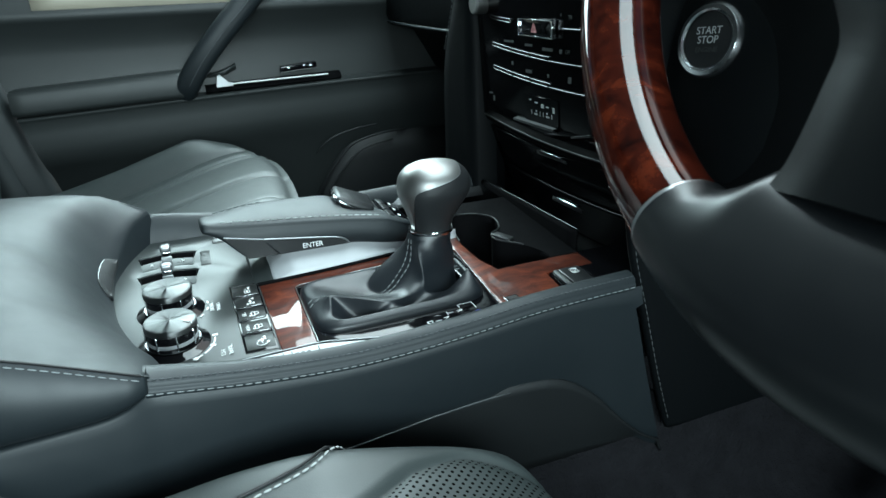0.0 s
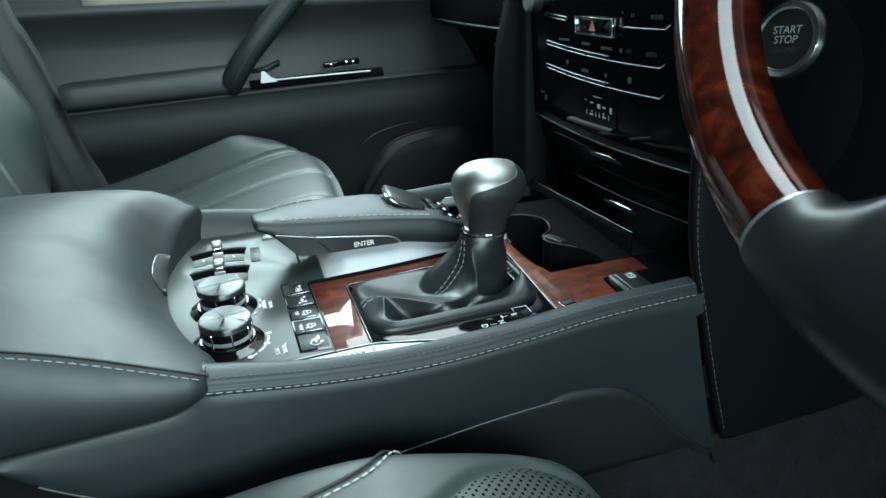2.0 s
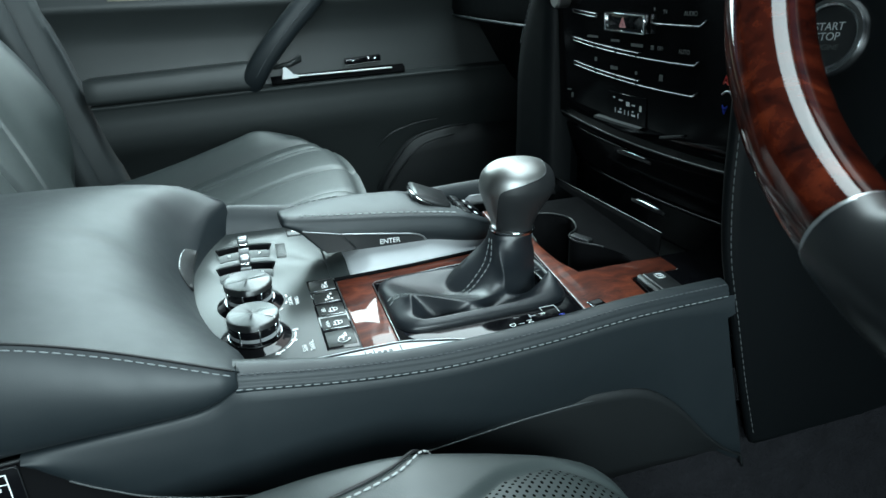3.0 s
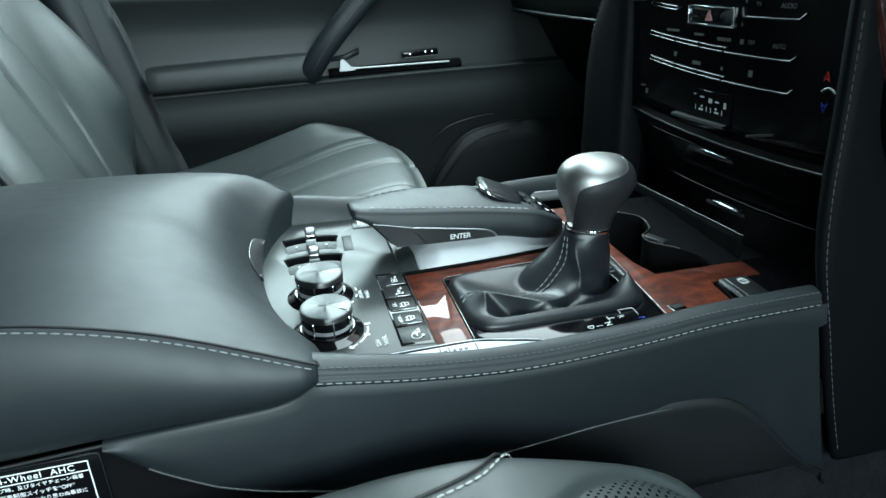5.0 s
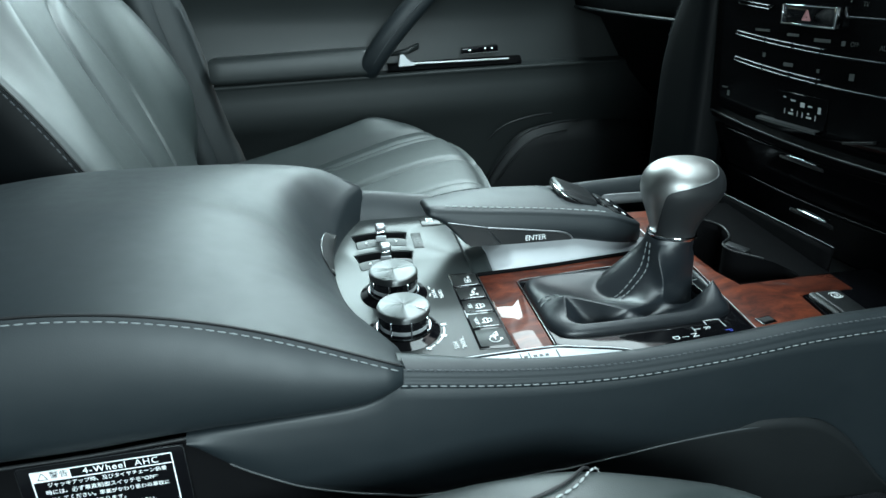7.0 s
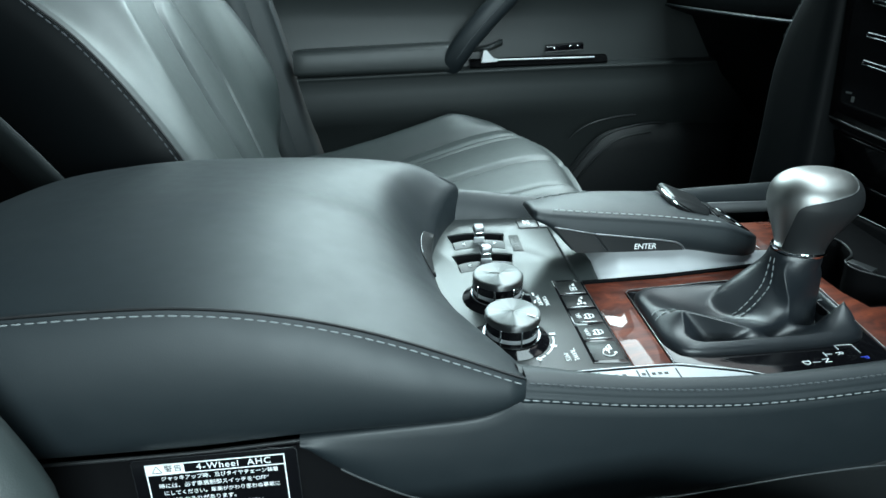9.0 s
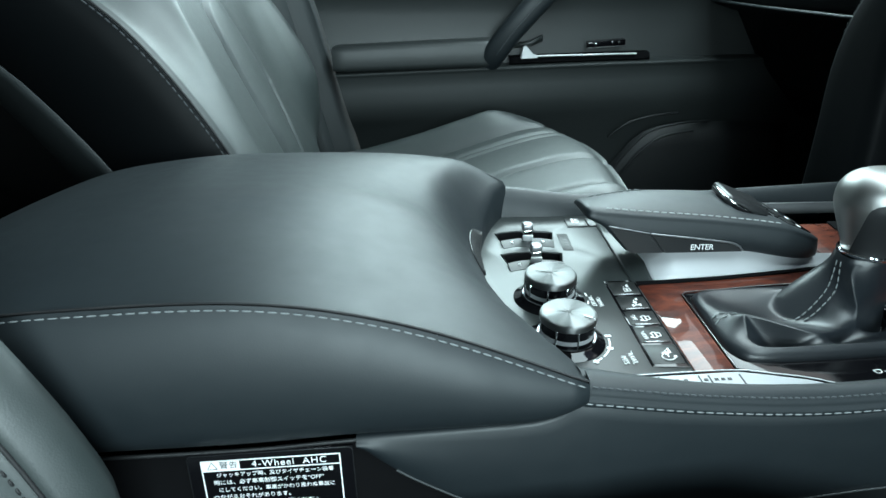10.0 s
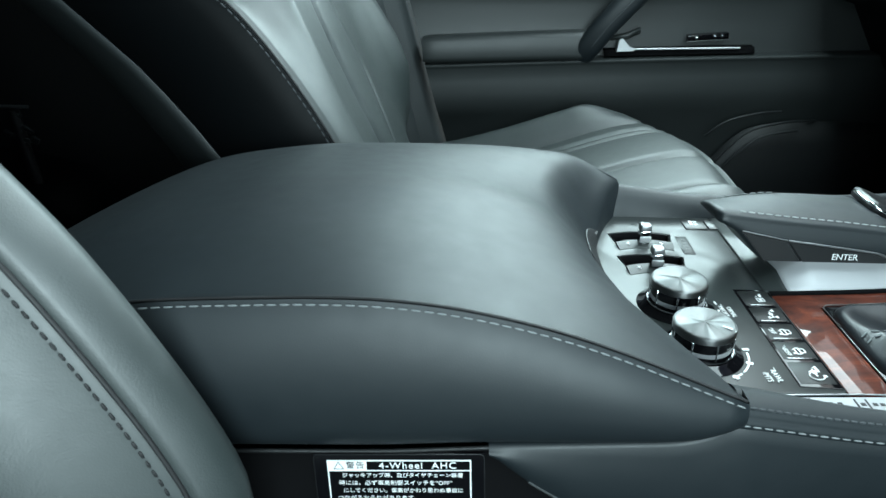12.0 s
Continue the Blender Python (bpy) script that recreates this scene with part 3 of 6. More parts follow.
writing("dial_text", "NORMAL", 0.0042, driver_print(-0.1840, 0.0060), PRINT, panel)
writing("dial_text", "COMFORT", 0.0042, driver_print(-0.1890, 0.0080), PRINT, panel)
for k in range(3):
    box("scale_tick", (0.0012, 0.0040, 0.0003), on_deck(-0.2185 + 0.0275 * math.cos(radians(-38 + 22 * k)), 0.0125 + 0.0275 * math.sin(radians(-38 + 22 * k)), 0.0004, -38 + 22 * k), PRINT, panel, "", 0, 1)


def toggle(y):
    """A chrome rocker in a crescent-shaped well, with a curved grey face before it."""
    cx, cy = -0.2185, y - 0.046
    rows = []
    for t in np.linspace(0, 1, 18):
        ring = []
        for r, h, half in ((0.0521, -0.0012, 23.8), (0.0528, -0.0110, 23.6), (0.0600, -0.0140, 22.5), (0.0688, -0.0110, 21), (0.0694, -0.0012, 20.8)):
            a = radians(90 - half + 2 * half * t)
            x, yy = cx + r * math.cos(a), cy + r * math.sin(a)
            ring.append((x, yy, deck(x, yy) + h))
        rows.append(ring)
    # well walls are coloured near-black for the shade inside
    well = loft("toggle_switch", rows, SHADE_BLACK, panel, "chrome rocker toggle in a crescent well, shade in its colour", thick=0.0004)
    rows = []
    for a in np.linspace(radians(65), radians(115), 20):
        ring = []
        for r, h in ((0.0518, -0.004), (0.0516, 0.0016), (0.0508, 0.0021), (0.0450, 0.0014), (0.0400, 0.0003), (0.0392, -0.0030)):
            x, yy = cx + r * math.cos(a) * (1 + 0.25 * (0.0518 - r) / 0.0126), cy + r * math.sin(a)
            ring.append((x, yy, deck(x, yy) + h))
        rows.append(ring)
    loft("barrel_face", rows, PANEL_GREY, well, "grey curved face before the rocker", close_v=True, caps=True, sharp=35)
    for e in (-1, 1):
        box("cheek", (0.0010, 0.0175, 0.007), on_deck(cx + e * 0.0226, y + 0.0125, -0.0036, e * -9), SHADE_BLACK, well, "", 0.0003, 1)
    m = on_deck(cx, y + 0.0030, 0.005) @ pose(0, 0, 0, 6, 0, 0)
    box("stem", (0.0080, 0.0088, 0.0150), m, CHROME, well, "chrome rocker", 0.0012, 3)
    box("tip", (0.0088, 0.0094, 0.0066), m @ pose(0, 0.0012, 0.0082, -10, 0, 0), SATIN, well, "", 0.0016, 3)
    box("tip_front", (0.0086, 0.0014, 0.0050), m @ pose(0, -0.0046, 0.0006, 0, 0, 0), BRIGHT, well, "", 0.0004, 2)
    for k in (-1, 1):
        bm = bmesh.new()
        for e in (-1, 1):
            box_bm((0.0026, 0.0006, 0.0003), on_deck(cx + k * 0.0130, y - 0.0015, 0.0018) @ pose(0, e * 0.0009, 0, 0, 0, -k * e * 40), bm=bm)
        part("arrow", bm, PRINT, well)
    return well


for y in TOGGLES:
    toggle(y)
key = box("small_key", (0.0088, 0.0300, 0.004), on_deck(-0.1867, 0.1005, -0.0014, -1.5), BUTTON, panel, "narrow flush key", 0.0006, 2)
box("key_face", (0.0074, 0.0284, 0.003), on_deck(-0.1867, 0.1005, -0.0006, -1.5), KEY_GREY, key, "", 0.0005, 2)
for k in range(4):
    box("icon", (0.0030, 0.0016, 0.0002), on_deck(-0.1867, 0.108 - 0.005 * k, 0.0010), DIM_PRINT, key, "", 0, 1)
corner_key = box("corner_key", (0.0180, 0.0165, 0.006), on_deck(-0.1690, 0.1370, -0.0018), BUTTON, panel, "dark corner key with a pale icon", 0.0010, 2)
box("icon", (0.0024, 0.0080, 0.0002), on_deck(-0.1715, 0.139, 0.0014), PRINT, corner_key, "", 0, 1)
for k in range(3):
    box("icon", (0.0034, 0.0013, 0.0002), on_deck(-0.1680, 0.1355 + 0.003 * k, 0.0014), PRINT, corner_key, "", 0, 1)
box("corner_tab", (0.0075, 0.0165, 0.007), on_deck(-0.1555, 0.1370, -0.0022), BUTTON, panel, "", 0.0010, 2)

# five keys in a row
keys = [0.0325, 0.0115, -0.0075, -0.0270, -0.0470, -0.0695]
keypad = plate("keypad", [(-0.1730, 0.0338), (-0.1722, -0.0705), (-0.1488, -0.0722), (-0.1500, 0.0325), (-0.1512, 0.0338)], lambda x, y: deck(x, y) + 0.0006, 0.004, GLOSS_BLACK, panel, "gloss black key frame", 0.0006)
for k, (a, b) in enumerate(zip(keys, keys[1:])):
    y, h = (a + b) / 2, a - b
    x = -0.1614 + 0.0008 * k / 4
    m = on_deck(x, y, -0.0014)
    cap = box("key", (0.0206, h - 0.0020, 0.0046), m, KEY_GREY, keypad, "flat key with a white icon", 0.0008, 2)
    if k < 4:
        box("key_rib", (0.0172, 0.0012, 0.0010), on_deck(x + 0.0004, b + 0.0016, 0.0009), SMOKED, keypad, "", 0.0004, 2)
    bm = bmesh.new()
    q = on_deck(x + 0.0015, y, 0.0011, -90) @ Matrix.Scale(1.10, 4)
    bars = []
    if k == 0:
        bars = [(-0.0042, 0.0, 0.0010, 0.0050), (-0.0024, 0.0014, 0.0026, 0.0016), (-0.0024, -0.0014, 0.0026, 0.0016), (0.0030, 0.0019, 0.0044, 0.0005), (0.0030, -0.0019, 0.0044, 0.0005), (0.0008, 0.0, 0.0005, 0.0042), (0.0052, 0.0, 0.0005, 0.0042), (0.0030, 0.0, 0.0022, 0.0016)]
    elif k in (1, 4):
        bars = [(0, 0, 0.0080, 0.0007), (0.0002, 0.0, 0.0024, 0.0022)]
        bars += [(u, v, 0.0026, 0.0013) for u in (-0.0040, 0.0040 if k == 1 else -0.0012) for v in (-0.0022, 0.0022)] + [(u, 0, 0.0007, 0.0040) for u in (-0.0040, 0.0040 if k == 1 else -0.0012)]
        if k == 4:
            tube_bm([q @ Vector((0.0036 * math.cos(t) + 0.0035, 0.0036 * math.sin(t), 0)) for t in np.linspace(-2.6, 1.6, 14)], 0.0004, 5, bm)
            bars.append((0.0042, 0.0036, 0.0018, 0.0018))
    else:
        bars = [(0.0012, 0.0030, 0.0034, 0.0006), (-0.0008, 0.0018, 0.0006, 0.0022), (0.0032, 0.0018, 0.0006, 0.0022), (0.0012, 0.0006, 0.0062, 0.0008), (-0.0018, -0.0006, 0.0007, 0.0024), (0.0042, -0.0006, 0.0007, 0.0024), (0.0012, -0.0016, 0.0062, 0.0007), (-0.0008, -0.0026, 0.0014, 0.0014), (0.0032, -0.0026, 0.0014, 0.0014)]
    for u, v, w, g in bars:
        box_bm((w, g, 0.0002), q @ pose(u, v, 0), bm=bm)
    part("icon", bm, PRINT, cap)
    if k in (2, 3):
        writing("key_text", "OFF" if k == 2 else "ON/OFF", 0.0044 if k == 2 else 0.0036, on_deck(x - 0.0058, y, 0.0011, -90), PRINT, cap)

# bright strip between the deck and the rail
strip = plate("trim_strip", [(-0.245, -0.0805), (-0.21, -0.0805), (-0.122, -0.0775), (-0.105, -0.0818), (-0.083, -0.0875), (-0.066, -0.0960), (-0.245, -0.0985)], lambda x, y: deck(x, y) + 0.0004, 0.006, SATIN_GREY, console, "bright satin strip beside the rail", 0.0006)
tube("strip_edge", path_through([(x, y, deck(x, y) + 0.0008) for x, y in ((-0.245, -0.0795), (-0.21, -0.0795), (-0.122, -0.0768), (-0.105, -0.0808), (-0.083, -0.0865), (-0.064, -0.0955))], 24), 0.0005, SATIN, strip)
for x in (-0.180, -0.172, -0.148, -0.142, -0.123):
    box("strip_joint", (0.0008, 0.016, 0.001), on_deck(x, -0.0885, 0.0003), BUTTON, strip, "", 0, 1)
for x in (-0.167, -0.162, -0.157, -0.1448, -0.1385, -0.1345, -0.1305):
    box("strip_mark", (0.0024, 0.0020, 0.0003), on_deck(x, -0.0845, 0.0006), BUTTON, strip, "", 0, 1)

# wood surround, shift plate
wood_line = [(-0.1480, -0.0768), (-0.1222, -0.0755), (-0.1222, 0.0120), (-0.1190, 0.0150), (-0.054, 0.0215), (0.028, 0.0270), (0.0225, -0.0860), (0.0800, -0.0840), (0.0830, -0.0460), (0.1220, -0.0455), (0.1300, -0.0450), (0.1290, -0.0210),
             (0.1000, -0.0205), (0.0480, -0.0225), (0.0410, -0.0010), (0.0385, 0.0360), (0.0440, 0.0700), (0.0540, 0.0980), (0.0540, 0.1250), (0.0180, 0.1250), (0.0150, 0.0480), (-0.045, 0.0400), (-0.092, 0.0345), (-0.1490, 0.0300)]
wood = plate("wood_trim", wood_line, deck, 0.010, WOOD, console, "glossy burl wood trim", 0.0012)
shift_plate = plate("shift_plate", [(-0.1212, -0.0745), (-0.1040, -0.0805), (-0.0830, -0.0865), (-0.0690, -0.0940), (0.0205, -0.0940), (0.0268, 0.0255), (-0.054, 0.0203), (-0.1180, 0.0138), (-0.1212, 0.0110)], lambda x, y: deck(x, y) + 0.0003, 0.010, GLOSS_BLACK, console, "gloss black shift gate plate", 0.0008, holes=[[(-0.110, 0.002), (0.011, 0.004), (0.013, -0.048), (0.004, -0.056), (-0.106, -0.058)]])
tube("plate_edge", [(x, y, deck(x, y) + 0.0006) for x, y in ((-0.1217, -0.0745), (-0.1217, 0.0115), (-0.1185, 0.0144), (-0.054, 0.0209), (0.0274, 0.0262), (0.0215, -0.0860))], 0.0004, SATIN, console)
for text, x, y, mat in (("D", -0.0385, -0.0830, PRINT), ("N", -0.0245, -0.0820, PRINT), ("R", -0.0115, -0.0755, PRINT), ("P", 0.0020, -0.0810, BLUE)):
    writing("gear_letter", text, 0.0066, driver_print(x, y, 0.0008), mat, shift_plate)
for x, y, w, h in ((-0.0315, -0.0828, 0.0050, 0.0005), (-0.0215, -0.0755, 0.0005, 0.0050), (-0.0190, -0.0755, 0.0050, 0.0005), (-0.0095, -0.0690, 0.0005, 0.0050), (-0.0035, -0.0667, 0.0120, 0.0005), (0.0025, -0.0715, 0.0005, 0.0095)):
    box("gate_line", (w, h, 0.0002), on_deck(x, y, 0.0007), PRINT, shift_plate, "", 0, 1)
slot = box("lock_slot", (0.0125, 0.0085, 0.0016), on_deck(0.0355, -0.0735, -0.0002, 10), SMOKED, console, "small slot with bright rim", 0.0005, 2)
box("slot_hole", (0.0095, 0.0052, 0.0016), on_deck(0.0355, -0.0735, 0.0006, 10), RUBBER, slot, "", 0.0003, 1)
brake = plate("brake_switch_panel", [(0.0815, -0.0865), (0.0845, -0.0472), (0.1215, -0.0468), (0.1300, -0.0468), (0.1300, -0.0890)], lambda x, y: deck(x, y) + 0.0005, 0.008, GLOSS_BLACK, console, "gloss black panel with parking brake switch", 0.001)
sw = box("brake_switch", (0.0200, 0.0300, 0.0060), on_deck(0.1000, -0.0660, 0.0020), BUTTON, brake, "black parking brake switch with white symbol", 0.0016, 3)
box("switch_edge", (0.0045, 0.0300, 0.0050), on_deck(0.0875, -0.0660, 0.0022, -2) @ pose(0, 0, 0, 0, -24, 0), KEY_GREY, sw, "", 0.0010, 2)
writing("brake_symbol", "P", 0.0046, driver_print(0.1010, -0.0600, 0.0054), PRINT, sw)
bm = bmesh.new()
for a0, a1, r in ((0, 6.283, 0.0032), (-0.9, 0.9, 0.0046), (2.24, 4.04, 0.0046)):
    tube_bm([driver_print(0.1010, -0.0600, 0.0054) @ Vector((r * math.cos(t), r * math.sin(t), 0)) for t in np.linspace(a0, a1, 18)], 0.0003, 5, bm)
part("brake_symbol", bm, PRINT, sw)

# cup holder and the flap behind it, their shade put into the near-black
cup_line = path_through([(x, y, 0) for x, y in ((0.048, -0.0225), (0.041, -0.001), (0.0385, 0.036), (0.044, 0.070), (0.055, 0.098), (0.066, 0.100), (0.080, 0.096), (0.0925, 0.079), (0.087, 0.055), (0.073, 0.043), (0.0725, 0.030), (0.088, 0.014), (0.098, -0.002), (0.1005, -0.0205), (0.075, -0.0222), (0.048, -0.0225))], 64)[:-1]
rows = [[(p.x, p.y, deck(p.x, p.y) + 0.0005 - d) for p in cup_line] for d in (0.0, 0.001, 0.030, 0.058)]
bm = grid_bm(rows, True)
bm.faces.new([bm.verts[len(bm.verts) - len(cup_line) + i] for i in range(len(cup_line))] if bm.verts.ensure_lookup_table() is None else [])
cup = part("cup_holder", bm, SHADE_BLACK, console, "deep double cup holder, its shade put into near-black colour", 40)
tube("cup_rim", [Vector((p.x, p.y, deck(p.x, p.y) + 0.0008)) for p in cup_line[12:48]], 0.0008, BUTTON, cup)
lip = plate("cup_lip", [(0.0550, 0.1000), (0.0660, 0.1010), (0.0805, 0.0968), (0.0933, 0.0790), (0.0878, 0.0550), (0.0738, 0.0432), (0.0733, 0.0302), (0.0888, 0.0146), (0.0988, -0.0020), (0.1012, -0.0200), (0.1300, -0.0195), (0.1300, 0.1300), (0.0560, 0.1300)], lambda x, y: deck(x, y) - 0.0002, 0.006, SHADE_BLACK, console, "shelf round the cups, coloured near-black for its shade", 0.0008)
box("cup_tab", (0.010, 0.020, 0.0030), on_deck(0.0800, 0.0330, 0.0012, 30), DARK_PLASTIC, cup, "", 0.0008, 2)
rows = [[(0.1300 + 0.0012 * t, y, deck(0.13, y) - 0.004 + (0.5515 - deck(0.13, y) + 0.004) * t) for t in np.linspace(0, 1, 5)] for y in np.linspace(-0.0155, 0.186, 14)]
flap = loft("tray_flap", rows, SHADE_BLACK, console, "sliding tray cover coloured near-black for its shade, with bright edge", thick=0.003)
tube("flap_edge", [(0.1315, y, 0.5525) for y in np.linspace(-0.0160, 0.186, 12)], 0.0007, BAR_CHROME, flap)
box("deck_front", (0.05, 0.075, 0.006), on_deck(0.152, -0.055, -0.0035), GLOSS_BLACK, console, "", 0.001, 1)
plate("deck_base", [(-0.30, -0.095), (0.20, -0.095), (0.20, 0.20), (-0.30, 0.20)], lambda x, y: deck(x, y) - 0.060, 0.01, RUBBER, console)

# satin slope and scoop beside the pad
up_z = smooth([(-0.152, 0.5555), (-0.066, 0.5555), (-0.027, 0.549), (0.0, 0.546), (0.05, 0.545)])
low_y = smooth([(-0.151, 0.0305), (-0.092, 0.0345), (-0.045, 0.0400), (0.005, 0.0470), (0.05, 0.053)])
rows = []
for x in np.linspace(-0.1525, 0.040, 60):
    y0 = low_y(x)
    z0 = deck(x, y0) + 0.0004
    hollow = min(1.0, max(0.0, (x + 0.1525) / 0.036)) ** 1.7
    top = z0 + 0.0022 + (up_z(x) - z0 - 0.0022) * hollow
    row = [(x, y0, z0 - 0.004), (x, y0, z0), (x, y0 + 0.0015, z0 + 0.0016 * hollow)]
    row += [(x, y0 + 0.0015 + (0.052 - y0) * t, z0 + 0.0016 * hollow + (top - z0) * (t ** 1.25)) for t in np.linspace(0.15, 1, 8)]
    for y in (0.066, 0.085, 0.110, 0.150):
        row.append((x, y, max(deck(x, y) + 0.0004, top + 0.02 * (y - 0.053)) if x < -0.105 else top - 0.012))
    rows.append(row)
gap = [[(x, low_y(x) + dy, deck(x, low_y(x)) + dz_) for dy, dz_ in ((-0.0042, -0.003), (-0.0040, 0.0010), (-0.0004, 0.0014), (0.0006, -0.003))] for x in np.linspace(-0.1500, 0.030, 40)]
loft("slope_gap", gap, SHADE_BLACK, console, "dark joint between wood and slope", sharp=30)
# slope's rear end is coloured dark grey to imitate the pad's reflection
loft("scoop", rows[:6], PANEL_GREY, console, "hollow end of the slope, the pad's dark reflection in its colour", thick=0.0008, sharp=60)
loft("satin_slope", rows[5:], SATIN_GREY, console, "satin grey slope beside the wrist pad", thick=0.0008, sharp=60)

# wrist pad
groove = smooth([(-0.184, 0.5880), (-0.173, 0.5862), (-0.138, 0.5825), (-0.094, 0.5785), (-0.049, 0.5730), (-0.028, 0.5690), (-0.003, 0.5590)])
under = smooth([(-0.184, 0.5825), (-0.173, 0.5765), (-0.162, 0.565), (-0.152, 0.5560), (-0.066, 0.5545), (-0.027, 0.5480), (-0.003, 0.5460)])
far_y = smooth([(-0.184, 0.088), (-0.15, 0.094), (-0.10, 0.100), (-0.065, 0.104), (-0.003, 0.106)])
crest = smooth([(-0.184, 0.5870), (-0.14, 0.5905), (-0.09, 0.5880), (-0.070, 0.5850), (-0.056, 0.5760), (-0.040, 0.5700), (-0.020, 0.5650), (-0.003, 0.5560)])
rows, pad_stitch, far_stitch = [], [], []
for x in list(np.linspace(-0.1835, -0.010, 44)) + [-0.006, -0.003]:
    g, u, f, c = groove(x), under(x), far_y(x), crest(x)
    end = max(0.0, (x + 0.012) / 0.009)
    n = 0.043 + 0.006 * end
    row = [(x, n + 0.012, u), (x, n + 0.002, u + 0.0004), (x, n, u + 0.002), (x, n - 0.0006, (u + g) / 2), (x, n - 0.0002, g - 0.0012), (x, n + 0.0008, g), (x, n + 0.0002, g + 0.0010), (x, n + 0.0016, g + 0.0026)]
    top0 = np.array([n + 0.0036, g + 0.0034])
    top1 = np.array([f - 0.006, c])
    for t in np.linspace(0.15, 1, 9):
        p = top0 + (top1 - top0) * t
        row.append((x, p[0], p[1] + 0.0016 * math.sin(math.pi * t)))
    row += [(x, f - 0.002, c - 0.002), (x, f, min(c - 0.004, max(c - 0.008, u + 0.001))), (x, f + 0.002, u)]
    rows.append(row)
    pad_stitch.append((x, n + 0.0052, g + 0.0040 + 0.0002))
    far_stitch.append((x, f - 0.0065, c + 0.0006))
tip = rows[0]
mid_y, mid_z = sum(p[1] for p in tip) / len(tip), sum(p[2] for p in tip) / len(tip) + 0.001
for shrink, back in ((0.93, 0.0016), (0.72, 0.0030), (0.35, 0.0036)):
    rows.insert(0, [(-0.1835 - back, mid_y + (p[1] - mid_y) * shrink, mid_z + (p[2] - mid_z) * shrink) for p in tip])
pad = loft("wrist_pad", rows, LEATHER, console, "stitched leather wrist pad", close_v=True, caps=True, sharp=80)
stitches("stitching", [(x, y, z + 0.0001) for x, y, z in pad_stitch[3:38]], PALE_THREAD, pad, 0.0036, 0.0024, 0.00038)
stitches("stitching", far_stitch[2:14], THREAD, pad, 0.0036, 0.0024, 0.0005)


def flank(name, corners, mat, parent, label="", y=0.0405, thick=0.004):
    """A flat piece on the pad's side, its outline given as x, z."""
    bm = bmesh.new()
    f = bm.faces.new([bm.verts.new((x, y, z)) for x, z in corners])
    out = bmesh.ops.extrude_face_region(bm, geom=[f])
    for v in out["geom"]:
        if isinstance(v, bmesh.types.BMVert):
            v.co.y += thick
    rim = [e for e in bm.edges if all(abs(v.co.y - y) < 1e-6 for v in e.verts)]
    bmesh.ops.bevel(bm, geom=rim, offset=0.0006, segments=2, affect="EDGES")
    return part(name, bm, mat, parent, label, 35)


enter_rear = flank("button_rear", [(-0.1705, 0.5780), (-0.1395, 0.5715), (-0.1270, 0.5565), (-0.1525, 0.5568)], BUTTON, pad, "dark side button")
enter = flank("enter_button", [(-0.1385, 0.5713), (-0.1020, 0.5665), (-0.0770, 0.5628), (-0.0705, 0.5605), (-0.0665, 0.5560), (-0.1258, 0.5563)], BUTTON, pad, "dark side button lettered ENTER")
tube("button_edge", [(-0.1705, 0.0405, 0.5788), (-0.1395, 0.0403, 0.5724)], 0.0004, SATIN, enter_rear)
tube("button_edge", path_through([(-0.1385, 0.0403, 0.5722), (-0.1020, 0.0402, 0.5674), (-0.0770, 0.0402, 0.5637), (-0.0700, 0.0403, 0.5610), (-0.0665, 0.0405, 0.5570)], 20), 0.0007, SATIN, enter)
writing("enter_text", "ENTER", 0.0062, frame_of((-0.0985, 0.0400, 0.5605), (1, 0, -0.01), (0, 0, 1)), PRINT, enter, 0.95)

# controller paddle and its keys
paddle_pose = pose(-0.0485, 0.0905, 0.5802, 2, 22, -6)
paddle = box("controller_paddle", (0.037, 0.040, 0.0085), paddle_pose, BUTTON, pad, "tilted rounded controller paddle with chrome lip", 0.0038, 4)
lipm = [paddle_pose @ Vector(p) for p in ((0.004, -0.0195, -0.0025), (-0.010, -0.0200, -0.0005), (-0.0160, -0.0185, 0.0005), (-0.0187, -0.0140, 0.001), (-0.0190, 0.010, 0.001), (-0.0165, 0.0185, 0.0))]
tube("chrome_lip", path_through(lipm, 24), 0.0014, CHROME, paddle)
box("stem", (0.016, 0.020, 0.016), pose(-0.045, 0.090, 0.571), RUBBER, paddle, "", 0.003, 2)
# solid near-black block that stands for the shade below the paddle
box("paddle_shade", (0.034, 0.036, 0.006), pose(-0.0490, 0.0840, 0.5742, 2, 22, 0), SHADE_BLACK, pad, "near-black block for the shade under the paddle", 0.0028, 3)
KEY_POSE = pose(-0.0155, 0.0835, 0.5648, 0, 18, -3)
keybed = box("controller_keys", (0.023, 0.053, 0.006), KEY_POSE, GLOSS_BLACK, pad, "small gloss black keys beside the paddle", 0.001, 2)
for k in range(3):
    box("key", (0.007, 0.016, 0.002), KEY_POSE @ pose(-0.006, -0.019 + 0.019 * k, 0.0036), BUTTON, keybed, "", 0.0006, 2)
    box("icon", (0.0022, 0.0060, 0.0002), KEY_POSE @ pose(0.004, -0.019 + 0.019 * k, 0.0034), PRINT, keybed, "", 0, 1)

